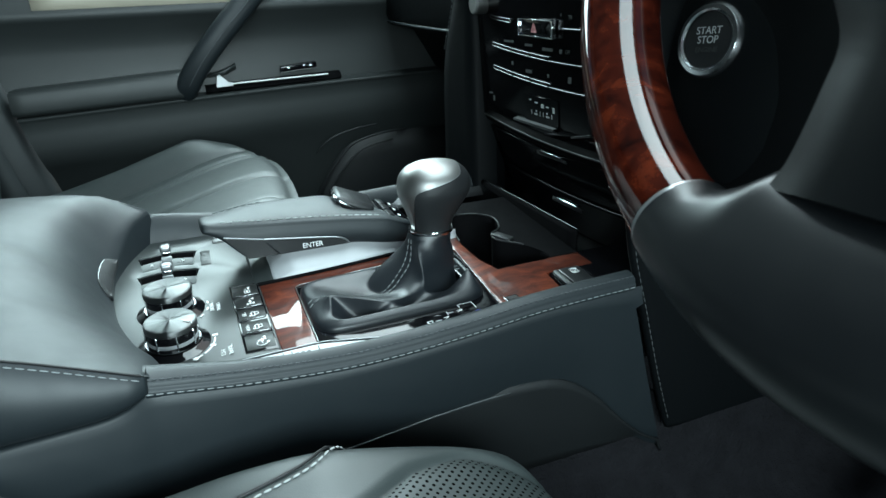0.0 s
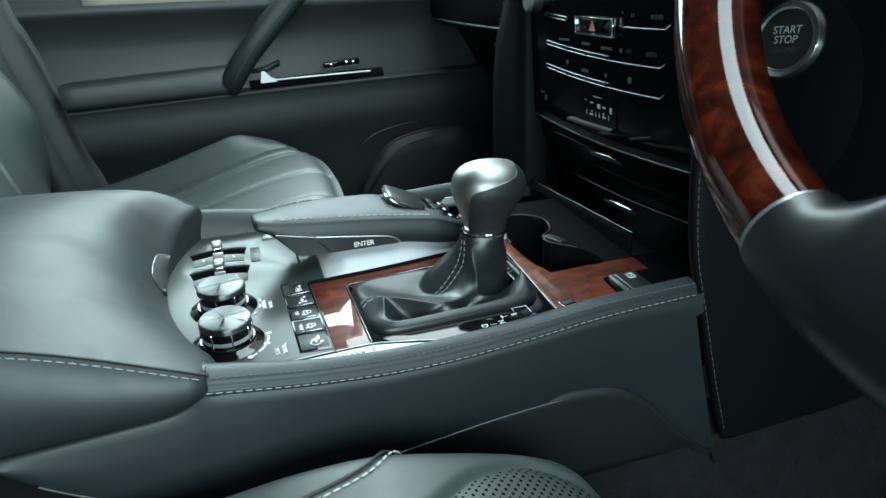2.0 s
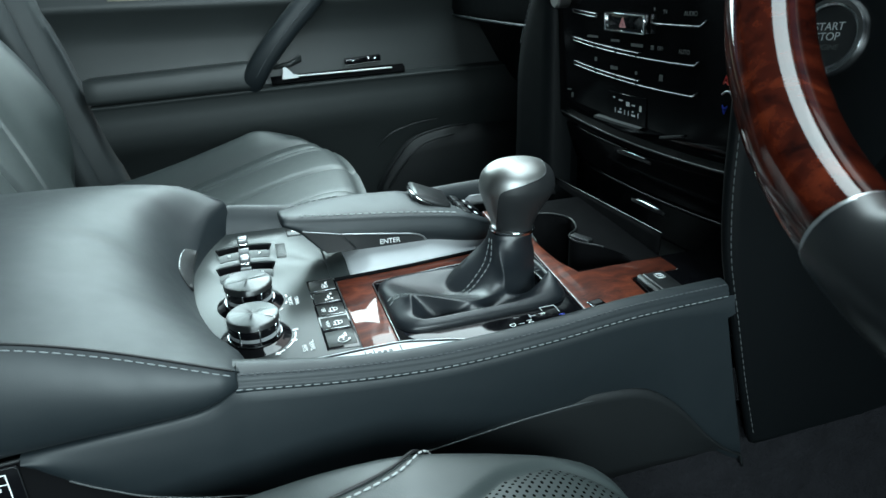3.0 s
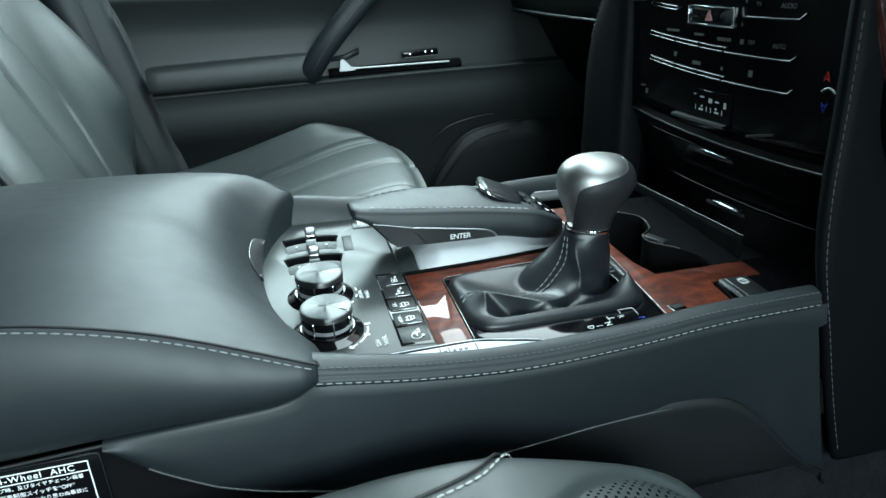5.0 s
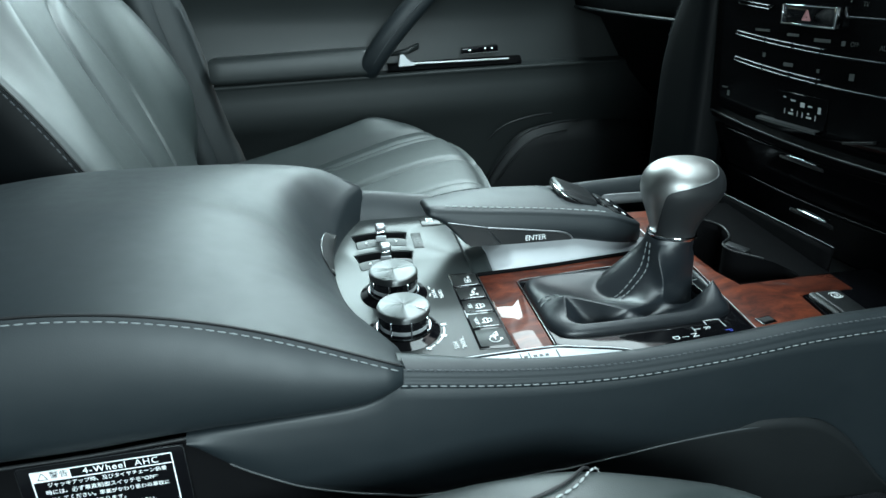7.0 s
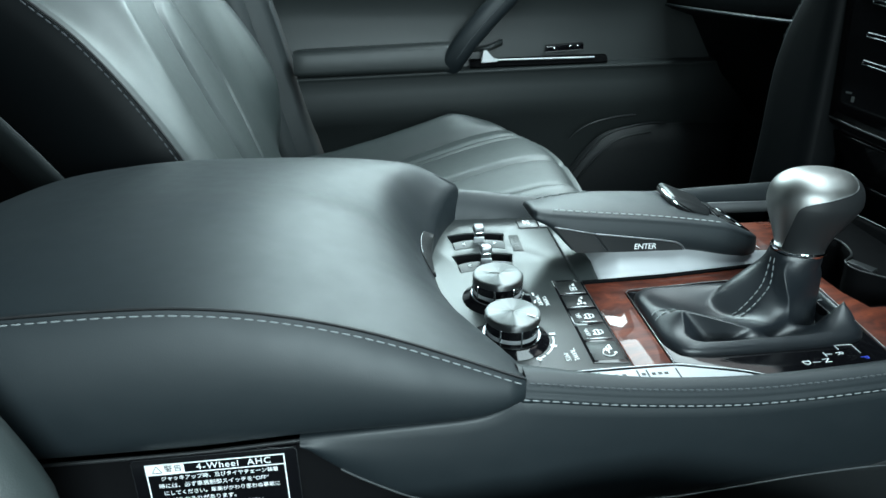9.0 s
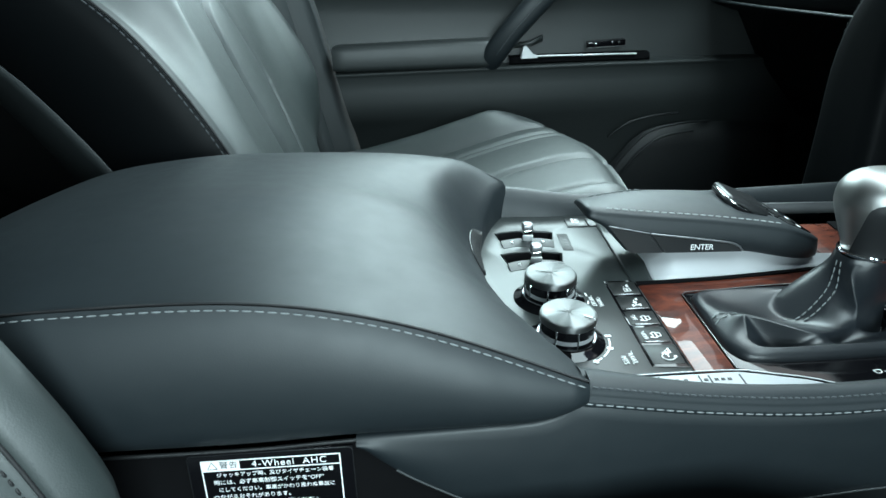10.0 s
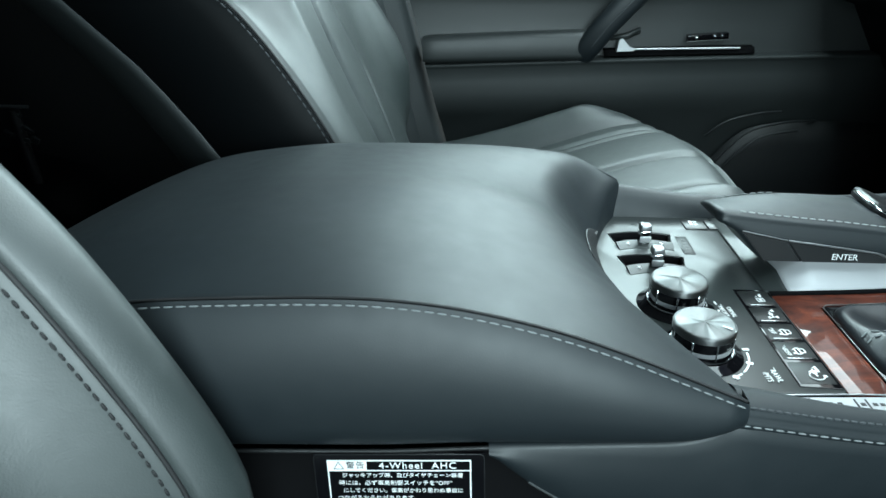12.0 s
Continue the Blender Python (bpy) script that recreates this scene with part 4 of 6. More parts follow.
# far rail: leather bridge behind the pad, running forward to the dash
far_rail = smooth([(-0.255, 0.150, 0.540, 0.170, 0.5720, 0.200, 0.540), (-0.222, 0.151, 0.544, 0.170, 0.5715, 0.200, 0.540), (-0.159, 0.152, 0.5475, 0.170, 0.5640, 0.202, 0.535), (-0.06, 0.165, 0.5430, 0.186, 0.5585, 0.214, 0.530), (0.03, 0.190, 0.5440, 0.205, 0.5560, 0.228, 0.530), (0.15, 0.196, 0.5450, 0.212, 0.5590, 0.236, 0.53)])
rows = []
for x in np.linspace(-0.255, 0.14, 40):
    a = far_rail(x)
    p0, p1, p2 = a[:2], a[2:4], a[4:]
    m = 2 * p1 - 0.5 * p0 - 0.5 * p2
    rows.append([(x, p0[0] - 0.001, p0[1] - 0.012)] + [(x, *((1 - t) ** 2 * p0 + 2 * t * (1 - t) * m + t * t * p2)) for t in np.linspace(0, 1, 14)] + [(x, p2[0], 0.35)])
loft("far_rail", rows, LEATHER, console, "leather roll on the passenger side", sharp=80)
rows = [[(x, 0.184, 0.5345), (x, 0.1885, 0.5400), (x, 0.1895, 0.5430), (x, 0.1900, 0.5440)] for x in np.linspace(-0.02, 0.13, 6)]
loft("far_strip", rows, SATIN, console, "bright strip below the far rail", thick=0.001)

# ================= gear lever =================
shifter = thing("gear_shifter", "gear lever, smoked metal and leather knob on creased leather boot", "gear lever", (-0.012, -0.01, 0.52))
CX, CY = -0.0115, -0.0085


# the slack boot as a coarse cage of cloth panels: place, and height over the deck; the folds are creased edges
rim = [(-0.1215, 0.003), (-0.1215, -0.018), (-0.1215, -0.045), (-0.1205, -0.0580), (-0.1115, -0.0700), (-0.090, -0.0705), (-0.060, -0.0698), (-0.025, -0.0680),
       (0.010, -0.0660), (0.0208, -0.055), (0.0208, -0.035), (0.0208, -0.005), (0.0208, 0.004), (0.011, 0.0132), (-0.020, 0.0132), (-0.070, 0.0122), (-0.112, 0.0122)]
panel_points = {
    "a": (-0.100, -0.006, 0.0010), "S1": (-0.110, -0.028, 0.0092), "S": (-0.1035, -0.0399, 0.0160), "Q": (-0.0835, -0.0472, 0.0135), "B": (-0.0590, -0.0562, 0.0082),
    "W": (-0.0440, -0.0500, -0.0110), "N0": (-0.1060, -0.0540, 0.0080), "N1": (-0.079, -0.0480, -0.0190), "D2": (-0.076, -0.026, -0.0035), "Y": (-0.010, -0.0495, 0.0020), "T": (0.0120, -0.0400, 0.0165),
    "b0": (-0.072, -0.007, -0.0025), "b1": (-0.0544, -0.0260, -0.0030), "b2": (-0.0430, -0.0480, 0.0062), "b3": (-0.0278, -0.0428, 0.0052), "b4": (-0.004, -0.0315, -0.0130),
    "b5": (0.0105, -0.018, -0.0160), "b6": (0.0100, -0.001, -0.0080), "b7": (-0.012, 0.0092, 0.0020), "b8": (-0.0500, 0.0058, 0.0095),
    "m0": (-0.0410, -0.001, 0.0200), "m1": (-0.0368, -0.0180, 0.0195), "m2": (-0.0310, -0.0235, 0.0160), "m3": (-0.0262, -0.0385, 0.0185), "m4": (-0.004, -0.0245, 0.0170),
    "m5": (0.0085, -0.0180, 0.0180), "m6": (0.0088, 0.0005, 0.0190), "m7": (-0.010, 0.0110, 0.0200), "m8": (-0.0330, 0.0085, 0.0205)}
panels = ["r16 r0 a", "r0 r1 S1 a", "r1 r2 S S1", "r2 r3 N0 S", "r3 r4 N0", "r4 r5 N1 N0", "N0 N1 S", "S N1 Q", "r5 r6 B N1", "N1 B Q", "r6 r7 W B", "W r7 Y b3", "r7 r8 T Y", "b3 Y b4", "Y T b5 b4",
          "r8 r9 T", "r9 r10 T", "T r10 b5", "r10 r11 b6 b5", "r11 r12 b6", "r12 r13 b6", "r13 r14 b7 b6", "r14 r15 b8 b7", "r15 r16 a", "r15 a b0 b8", "a S1 D2 b0", "S1 S Q D2", "D2 b1 b0", "D2 Q b2 b1", "Q B b2", "B W b2", "W b3 b2"]
folds = {"S Q": 1.0, "Q B": 1.0, "B b2": 1.0, "b2 b3": 1.0, "N0 r4": 0.6, "N0 N1": 0.5, "r4 r5": 0.6, "r5 r6": 0.7, "r6 r7": 0.7, "r7 r8": 0.5, "b3 m3": 1.0, "m3 u3": 0.95, "m1 m2": 0.0, "S N0": 1.0, "S S1": 0.5, "b0 b8": 0.8, "b8 m8": 0.3, "b0 b1": 0.85, "b1 b2": 0.3, "m5 u5": 0.8, "b5 m5": 0.7, "u3 v3": 0.6, "b3 b4": 0.5, "b4 b5": 0.5, "T b5": 0.6, "T Y": 1.0, "T r9": 0.9, "Y b3": 0.4}
turns = (166, 176, 200, 222, 285, 335, 25, 80, 132)
swell = (0.0205, 0.0200, 0.0176, 0.0232, 0.0172, 0.0212, 0.0190, 0.0196, 0.0190)
bm, vert = bmesh.new(), {}


def cage_point(key, x, y, h):
    vert[key] = bm.verts.new((x, y, deck(x, y) + h))


for i, (x, y) in enumerate(rim):
    cage_point("o%d" % i, x, y, -0.0008)
    dx, dy = -0.0505 - x, -0.0265 - y
    sx, sy = (abs(dx) > 0.058) * math.copysign(1, dx), (abs(dy) > 0.029) * math.copysign(1, dy)
    cage_point("p%d" % i, x + 0.0004 * sx, y + 0.0004 * sy, 0.0042)
    cage_point("r%d" % i, x + 0.0052 * sx, y + 0.0052 * sy, 0.0075)
for key, (x, y, h) in panel_points.items():
    cage_point(key, x, y, h)
for i, (a, r) in enumerate(zip(turns, swell)):
    ca, sa = math.cos(radians(a)), math.sin(radians(a))
    cage_point("u%d" % i, CX + 0.0020 + r * ca, CY + r * sa, 0.0305)
    cage_point("v%d" % i, CX + 0.0038 + 0.0196 * ca, CY + 0.0192 * sa, 0.0380)
    cage_point("t%d" % i, CX + 0.0040 + 0.0188 * ca, CY + 0.0184 * sa, 0.0404)
for line in panels:
    bm.faces.new([vert[k] for k in line.split()])
for i in range(17):
    j = (i + 1) % 17
    for lo, hi in ("op", "pr"):
        bm.faces.new([vert["%s%d" % (k, n)] for k, n in ((lo, i), (lo, j), (hi, j), (hi, i))])
for i in range(9):
    j = (i + 1) % 9
    for lo, hi in ("bm", "mu", "uv", "vt"):
        bm.faces.new([vert["%s%d" % (k, n)] for k, n in ((lo, i), (lo, j), (hi, j), (hi, i))])
sharpness = bm.edges.layers.float.new("crease_edge")
for pair, value in folds.items():
    a, b = (vert[k] for k in pair.split())
    edge = bm.edges.get((a, b))
    edge[sharpness] = value
bmesh.ops.recalc_face_normals(bm, faces=bm.faces[:])
boot = part("boot", bm, BOOT_LEATHER, shifter, "creased black leather boot with grey seams", 180)
sub = boot.modifiers.new("smooth", "SUBSURF")
sub.levels = sub.render_levels = 4
bpy.context.view_layer.update()
draped = boot.evaluated_get(bpy.context.evaluated_depsgraph_get())


def boot_line(points, count=24):
    """A line of places laid down on the boot's surface."""
    m = boot.matrix_world
    out = []
    for p in path_through([(x, y, deck(x, y) + h) for x, y, h in points], count):
        ok, place, normal, _ = draped.closest_point_on_mesh(m.inverted() @ p)
        out.append(m @ (place + normal * 0.0006))
    return out


for e in (-1, 1):
    stitches("stitching", boot_line([(-0.0545 + 0.0022 * e, -0.0260 - 0.0020 * e, -0.002), (-0.0450 + 0.0022 * e, -0.0245 - 0.0018 * e, 0.008), (-0.0345 + 0.0020 * e, -0.0205 - 0.0016 * e, 0.0195), (-0.0283 + 0.0010 * e, -0.0135 - 0.0016 * e, 0.0305), (-0.0272 + 0.0008 * e, -0.0115 - 0.0014 * e, 0.0375)]), THREAD, boot, 0.0034, 0.0016, 0.00042)
    stitches("stitching", boot_line([(-0.1190, -0.0330 - 0.0032 * e, 0.006), (-0.1150, -0.0310 - 0.0030 * e, 0.009), (-0.1095, -0.0320 - 0.0022 * e, 0.0105), (-0.1045, -0.0360 - 0.0010 * e, 0.0140)]), THREAD, boot, 0.0034, 0.0016, 0.00042)
    stitches("stitching", boot_line([(0.0195, -0.0130 + 0.0028 * e, 0.005), (0.0150, -0.0130 + 0.0028 * e, 0.006), (0.0110, -0.0130 + 0.0028 * e, 0.002)]), THREAD, boot, 0.0034, 0.0016, 0.00042)
lathe("collar", [(0.0, 0.0), (0.0178, 0.0), (0.0184, 0.0010), (0.0184, 0.0022), (0.0178, 0.0030), (0.0, 0.0030)], pose(CX + 0.0042, CY, 0.5732, 0, 3, 0), CHROME, shifter, "thin chrome collar")

# knob: a waisted stem that swells into a smooth head
waist = [(0.0000, -0.0112, 0.0200, 0.0158), (0.0037, -0.0120, 0.0208, 0.0164), (0.0145, -0.0154, 0.0264, 0.0194), (0.0235, -0.0187, 0.0330, 0.0227), (0.0300, -0.0207, 0.0368, 0.0247), (0.0345, -0.0216, 0.0388, 0.0254), (0.0348, -0.0216, 0.0388, 0.0254)]
curves = [np.polyfit([r[0] for r in waist], [r[k] for r in waist], 4, w=[1, 1, 1, 1, 1, 8, 8]) for k in (1, 2, 3)]
HEAD, HIGH, ROUND = 0.0345, 0.0225, 2.5


def kf(h):
    x0, x1, d = (float(np.polyval(c, min(h, HEAD))) for c in curves)
    s = (1 - min(1.0, max(0.0, (h - HEAD) / HIGH)) ** ROUND) ** (1 / ROUND)
    mid, half = (x0 + x1) / 2, (x1 - x0) / 2
    return mid - half * s, mid + half * s, d * s


grip_bm, cap_bm = bmesh.new(), bmesh.new()
K = 160
hs = list(np.linspace(0, HEAD, 66)) + [HEAD + HIGH * (1 - s ** ROUND) ** (1 / ROUND) for s in np.linspace(0.995, 0.03, 60)]


def knob_place(h, a):
    x0, x1, d = kf(h)
    ca, sa = math.cos(a), math.sin(a)
    return Vector((CX + 0.0005 + (x0 + x1) / 2 + (x1 - x0) / 2 * math.copysign(abs(ca) ** 0.88, ca), CY + d * math.copysign(abs(sa) ** 0.88, sa), 0.5755 + h))


def leather_side(p):
    """Above nought on the leather grip: the front and flanks below the metal saddle."""
    x, h = p.x - CX, p.z - 0.5755
    u, v = x + 0.0108 + 0.16 * h, 0.0415 + 0.18 * x - h
    w = x - 0.0275
    v = 0.5 * (v + w + math.sqrt((v - w) ** 2 + 0.00004))
    return 0.5 * (u + v - math.sqrt((u - v) ** 2 + 0.00006))


params = [[(h, 2 * math.pi * j / K) for j in range(K)] for h in hs]
side_of = [[leather_side((knob_place(*params[i][j]) + knob_place(*params[i + 1][(j + 1) % K])) / 2) > 0 for j in range(K)] for i in range(len(hs) - 1)]
grid = []
for i in range(len(hs)):
    ring = []
    for j in range(K):
        h, a = params[i][j]
        about = {side_of[m][(j + n) % K] for m in (i - 1, i) if 0 <= m < len(hs) - 1 for n in (-1, 0)}
        if len(about) == 2 and 0 < i < len(hs) - 2:
            for _ in range(4):
                f = leather_side(knob_place(h, a))
                gh = (leather_side(knob_place(h + 1e-5, a)) - f) / 1e-5
                ga = (leather_side(knob_place(h, a + 1e-4)) - f) / 1e-4 / 0.02
                g2 = gh * gh + ga * ga + 1e-9
                h, a = h - max(-4e-4, min(4e-4, f * gh / g2)), a - max(-0.02, min(0.02, f * ga / g2 / 0.02))
        ring.append(knob_place(h, a))
    grid.append(ring)
for i in range(len(hs) - 1):
    for j in range(K):
        q = [grid[i][j], grid[i][(j + 1) % K], grid[i + 1][(j + 1) % K], grid[i + 1][j]]
        leather = side_of[i][j]
        bm = grip_bm if leather else cap_bm
        lift = 0.0 if leather else 0.0005
        bm.faces.new([bm.verts.new(v + (v - Vector((CX + 0.004, CY, v.z))).normalized() * lift) for v in q])
cap_bm.faces.new([cap_bm.verts.new(v) for v in grid[-1]])
for bm in (grip_bm, cap_bm):
    bmesh.ops.remove_doubles(bm, verts=bm.verts[:], dist=0.00002)
edge = []
for a in np.linspace(-0.70 * math.pi, 0.70 * math.pi, 60):
    lo, hi = 0.020, 0.054
    if leather_side(knob_place(lo, a)) <= 0:
        continue
    for _ in range(24):
        h = (lo + hi) / 2
        lo, hi = (h, hi) if leather_side(knob_place(h, a)) > 0 else (lo, h)
    q = knob_place(lo, a)
    edge.append(q + (q - Vector((CX + 0.004, CY, q.z))).normalized() * 0.0004)
tube("saddle_edge", edge, 0.00032, SATIN, shifter, "thin bright edge between metal and leather", 6)
part("knob_grip", grip_bm, GRIP_LEATHER, shifter, "smooth dark leather grip", 75)
part("knob_saddle", cap_bm, KNOB_METAL, shifter, "smoked metal saddle over the knob", 75)

# ================= dashboard =================
dash = thing("dashboard", "dark dashboard with gloss black control stack and chrome bars", "dashboard", (0.2, 0.03, 0.2))
SY = 0.048


def face_x(y, z):
    return 0.1285 + 0.055 * (0.735 - z) + 0.16 * (y - SY) ** 2


def bow(y, z):
    """The stack's lines hang lower towards the driver."""
    return z - 0.0135 + 0.27 * (y + 0.03) ** 2


def lip(y):
    return 0.6200 + 0.24 * (y + 0.01) ** 2


rows = [[(face_x(y, 0.86 + (lip(y) + 0.001 - 0.86) * k), y, 0.86 + (lip(y) + 0.001 - 0.86) * k) for y in np.linspace(-0.100, 0.186, 28)] for k in np.linspace(0, 1, 14)]
stack = loft("stack_face", rows, STACK_BLACK, dash, "gloss black control panel", thick=0.004)
tube("stack_lip", [(face_x(y, 0.627) - 0.0015, y, lip(y)) for y in np.linspace(-0.100, 0.186, 24)], 0.0011, DARK_PLASTIC, stack, "satin lower lip")
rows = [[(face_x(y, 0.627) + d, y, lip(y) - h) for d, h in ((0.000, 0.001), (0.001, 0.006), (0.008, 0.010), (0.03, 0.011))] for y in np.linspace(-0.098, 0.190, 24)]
# underside of the stack, shade put in as near-black colour
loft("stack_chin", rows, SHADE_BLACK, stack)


def stack_bar(y0, y1, z, hook, thick=0.0009):
    pts = [(face_x(y, z) - 0.002, y, bow(y, z)) for y in np.linspace(y0, y1, 18)]
    if hook:
        y = y1 - 0.006
        pts.append((face_x(y, z) - 0.002, y, bow(y, z) + 0.004))
        y = y0 + 0.002
        pts.insert(0, (face_x(y, z) - 0.001, y, bow(y, z) + 0.003))
    return tube("chrome_bar", pts, thick, BAR_CHROME, stack, "thin chrome bar")


for z in (0.7106, 0.6872):
    stack_bar(0.150, -0.0420, z - 0.0008, True)
    stack_bar(0.149, 0.030, z + 0.0026, False)
    for y in (0.105, 0.068, 0.034):
        box("bar_joint", (0.003, 0.0012, 0.0062), pose(face_x(y, z) - 0.0015, y, bow(y, z + 0.001)), GLOSS_BLACK, stack, "", 0, 1)
stack_bar(0.150, 0.104, 0.7370, True)
stack_bar(0.149, 0.104, 0.7400, False)
stack_bar(0.0117, -0.0468, 0.7387, True)
hz = frame_of((face_x(0.048, 0.735) - 0.003, 0.0480, 0.7255), (0, -1, -0.02), (-0.05, 0, 1))
hazard = box("hazard_button", (0.060, 0.0140, 0.006), hz, GLOSS_BLACK, stack, "gloss black hazard button in a chrome frame", 0.001, 2)
for w, h, x, y in ((0.062, 0.0010, 0, 0.0072), (0.062, 0.0016, 0, -0.0072), (0.0014, 0.0150, -0.0306, 0), (0.0028, 0.0156, 0.0304, 0)):
    box("hazard_frame", (w, h, 0.006), hz @ pose(x, y, 0.0012), CHROME, hazard, "", 0.0004, 2)
bm = bmesh.new()
for r in (0.0050, 0.0026):
    c = [hz @ Vector((r * math.cos(t) - 0.002, r * math.sin(t) - 0.0010, 0.0034)) for t in (math.pi / 2, math.pi * 7 / 6, math.pi * 11 / 6)]
    for i in range(3):
        tube_bm([c[i], c[(i + 1) % 3]], 0.0006, 5, bm)
part("hazard_sign", bm, PINK, hazard)
for text, y, z, size in (("AUTO", -0.0296, 0.7060, 0.0050), ("OFF", 0.0005, 0.7067, 0.0046), ("AUDIO", -0.0355, 0.7342, 0.0050), ("TV", -0.0046, 0.7349, 0.0046)):
    writing("stack_text", text, size, frame_of((face_x(y, z) - 0.0028, y, z), (0, -1, 0), (-0.05, 0, 1)), DIM_PRINT, stack)
for y, z, w, h in ((0.1102, 0.7111, 0.020, 0.002), (0.0690, 0.7094, 0.014, 0.0022), (0.0343, 0.7073, 0.018, 0.0026), (0.1044, 0.6905, 0.004, 0.0036), (0.0708, 0.6853, 0.012, 0.0030), (0.0347, 0.6841, 0.003, 0.003), (-0.001, 0.6834, 0.005, 0.005), (0.0120, 0.7067, 0.004, 0.0036), (0.155, 0.6500, 0.004, 0.005), (0.162, 0.655, 0.008, 0.0015), (0.01, 0.737, 0.001, 0.002)):
    box("stack_icon", (0.0004, w, h), pose(face_x(y, z) - 0.0024, y, z), DIM_PRINT, stack, "", 0, 1)
disp = frame_of((face_x(0.049, 0.655) - 0.0026, 0.0490, 0.6505), (0, -1, 0), (-0.05, 0, 1))
window = box("status_window", (0.062, 0.026, 0.001), disp @ pose(0.0, 0.0, -0.0004), STACK_BLACK, stack, "small dark status window with pale symbols", 0.0004, 1)
for u, v, w, h in ((-0.0180, -0.003, 0.0010, 0.0060), (-0.0020, -0.003, 0.0010, 0.0060), (0.0040, -0.003, 0.0010, 0.0060), (0.0195, -0.003, 0.0010, 0.0060), (-0.0100, -0.0040, 0.0080, 0.0022), (0.0120, -0.0040, 0.0080, 0.0022), (-0.0090, -0.0010, 0.0030, 0.0022), (0.0110, -0.0010, 0.0030, 0.0022), (0.0030, 0.0050, 0.0070, 0.0050), (0.0230, 0.0035, 0.0044, 0.0070), (-0.0090, 0.0070, 0.0080, 0.0016), (0.0120, 0.0050, 0.0070, 0.0016), (-0.020, 0.0085, 0.004, 0.0014)):
    box("symbol", (w * 0.72, h * 0.72, 0.0003), disp @ pose(u, v, 0.0003), MID_PRINT, window, "", 0, 1)
rows = [[(face_x(y, 0.637) - 0.0005, y, 0.6390), (face_x(y, 0.637) - 0.007, y, 0.6375), (face_x(y, 0.637) - 0.0075, y, 0.6355), (face_x(y, 0.637), y, 0.6340)] for y in np.linspace(0.100, 0.022, 10)]
loft("window_ledge", rows, BUTTON, stack, "narrow dark ledge")
box("side_ledge", (0.006, 0.030, 0.002), pose(face_x(-0.02, 0.637) - 0.002, -0.0185, 0.6375, -12, 0, 0), BUTTON, stack, "", 0.0006, 2)
for text_mat, z, s in ((RED, 0.6895, 1), (BLUE, 0.6685, -1)):
    bm = bmesh.new()
    y = -0.0772
    c = [Vector((face_x(y, z) - 0.003, y + u, z + v * s)) for u, v in ((-0.0027, -0.003), (0, 0.0034), (0.0027, -0.003), (0.0, -0.0008))]
    for i in range(4):
        tube_bm([c[i], c[(i + 1) % 4]], 0.00034, 5, bm)
    part("temperature_arrow", bm, text_mat, stack)
tube("temperature_edge", [(face_x(-0.08, 0.68) - 0.003, -0.0860 + 0.012 * t, 0.6790 + 0.003 * math.sin(3.1 * t)) for t in np.linspace(0, 1, 8)], 0.0008, SATIN, stack)
lathe("tuning_knob", [(0.0, 0.0), (0.010, 0.0), (0.0105, 0.003), (0.0105, 0.014), (0.009, 0.016), (0.0, 0.016)], frame_of((face_x(0.165, 0.745), 0.165, 0.7465), (0, -1, 0), (0, 0, 1)), KNOB_METAL, stack, "round tuning knob")

# drawers below the stack
def drawer(z0, z1, x0, x1, handle_z, y_mid, tilt):
    rows = [[(x0 + (x1 - x0) * t, y, z0 + (z1 - z0) * t - 0.006 * (1 - ((y - SY) / 0.14) ** 2)) for t in (0, 0.06, 0.5, 0.94, 1)] for y in np.linspace(-0.096, 0.186, 20)]
    ob = loft("drawer_front", rows, STACK_BLACK, dash, "gloss black drawer front", thick=0.003)
    xh = x0 + (x1 - x0) * (z0 - handle_z) / (z0 - z1) - 0.003
    box("handle_cut", (0.004, 0.056, 0.0085), pose(xh + 0.0018, y_mid, handle_z, 0, 20, 0), RUBBER, ob, "", 0.001, 1)
    box("handle", (0.0022, 0.037, 0.0022), pose(xh - 0.0022, y_mid - 0.003, handle_z + 0.0012, 0, tilt, 0), RING_CHROME, ob, "chrome finger bar", 0.0008, 2)
    box("handle", (0.0014, 0.040, 0.0007), pose(xh - 0.0002, y_mid + 0.004, handle_z - 0.0030), SATIN, ob, "", 0.0004, 2)
    for a, b in ((0.150, y_mid + 0.034), (y_mid - 0.034, -0.085)):
        tube("drawer_edge", [(x0 - 0.0024, y, z0 - 0.0008 - 0.006 * (1 - ((y - SY) / 0.14) ** 2)) for y in np.linspace(a, b, 8)], 0.0004, SHADE_BLACK, ob)
    return ob


drawer(0.6160, 0.5760, 0.1440, 0.1580, 0.6060, 0.054, 30)
drawer(0.5730, 0.5300, 0.1590, 0.1720, 0.5555, 0.050, 30)
rows = [[(0.178, y, z) for z in np.linspace(0.63, 0.45, 4)] for y in np.linspace(-0.11, 0.22, 4)]
loft("stack_recess", rows, RUBBER, dash, thick=0.003)

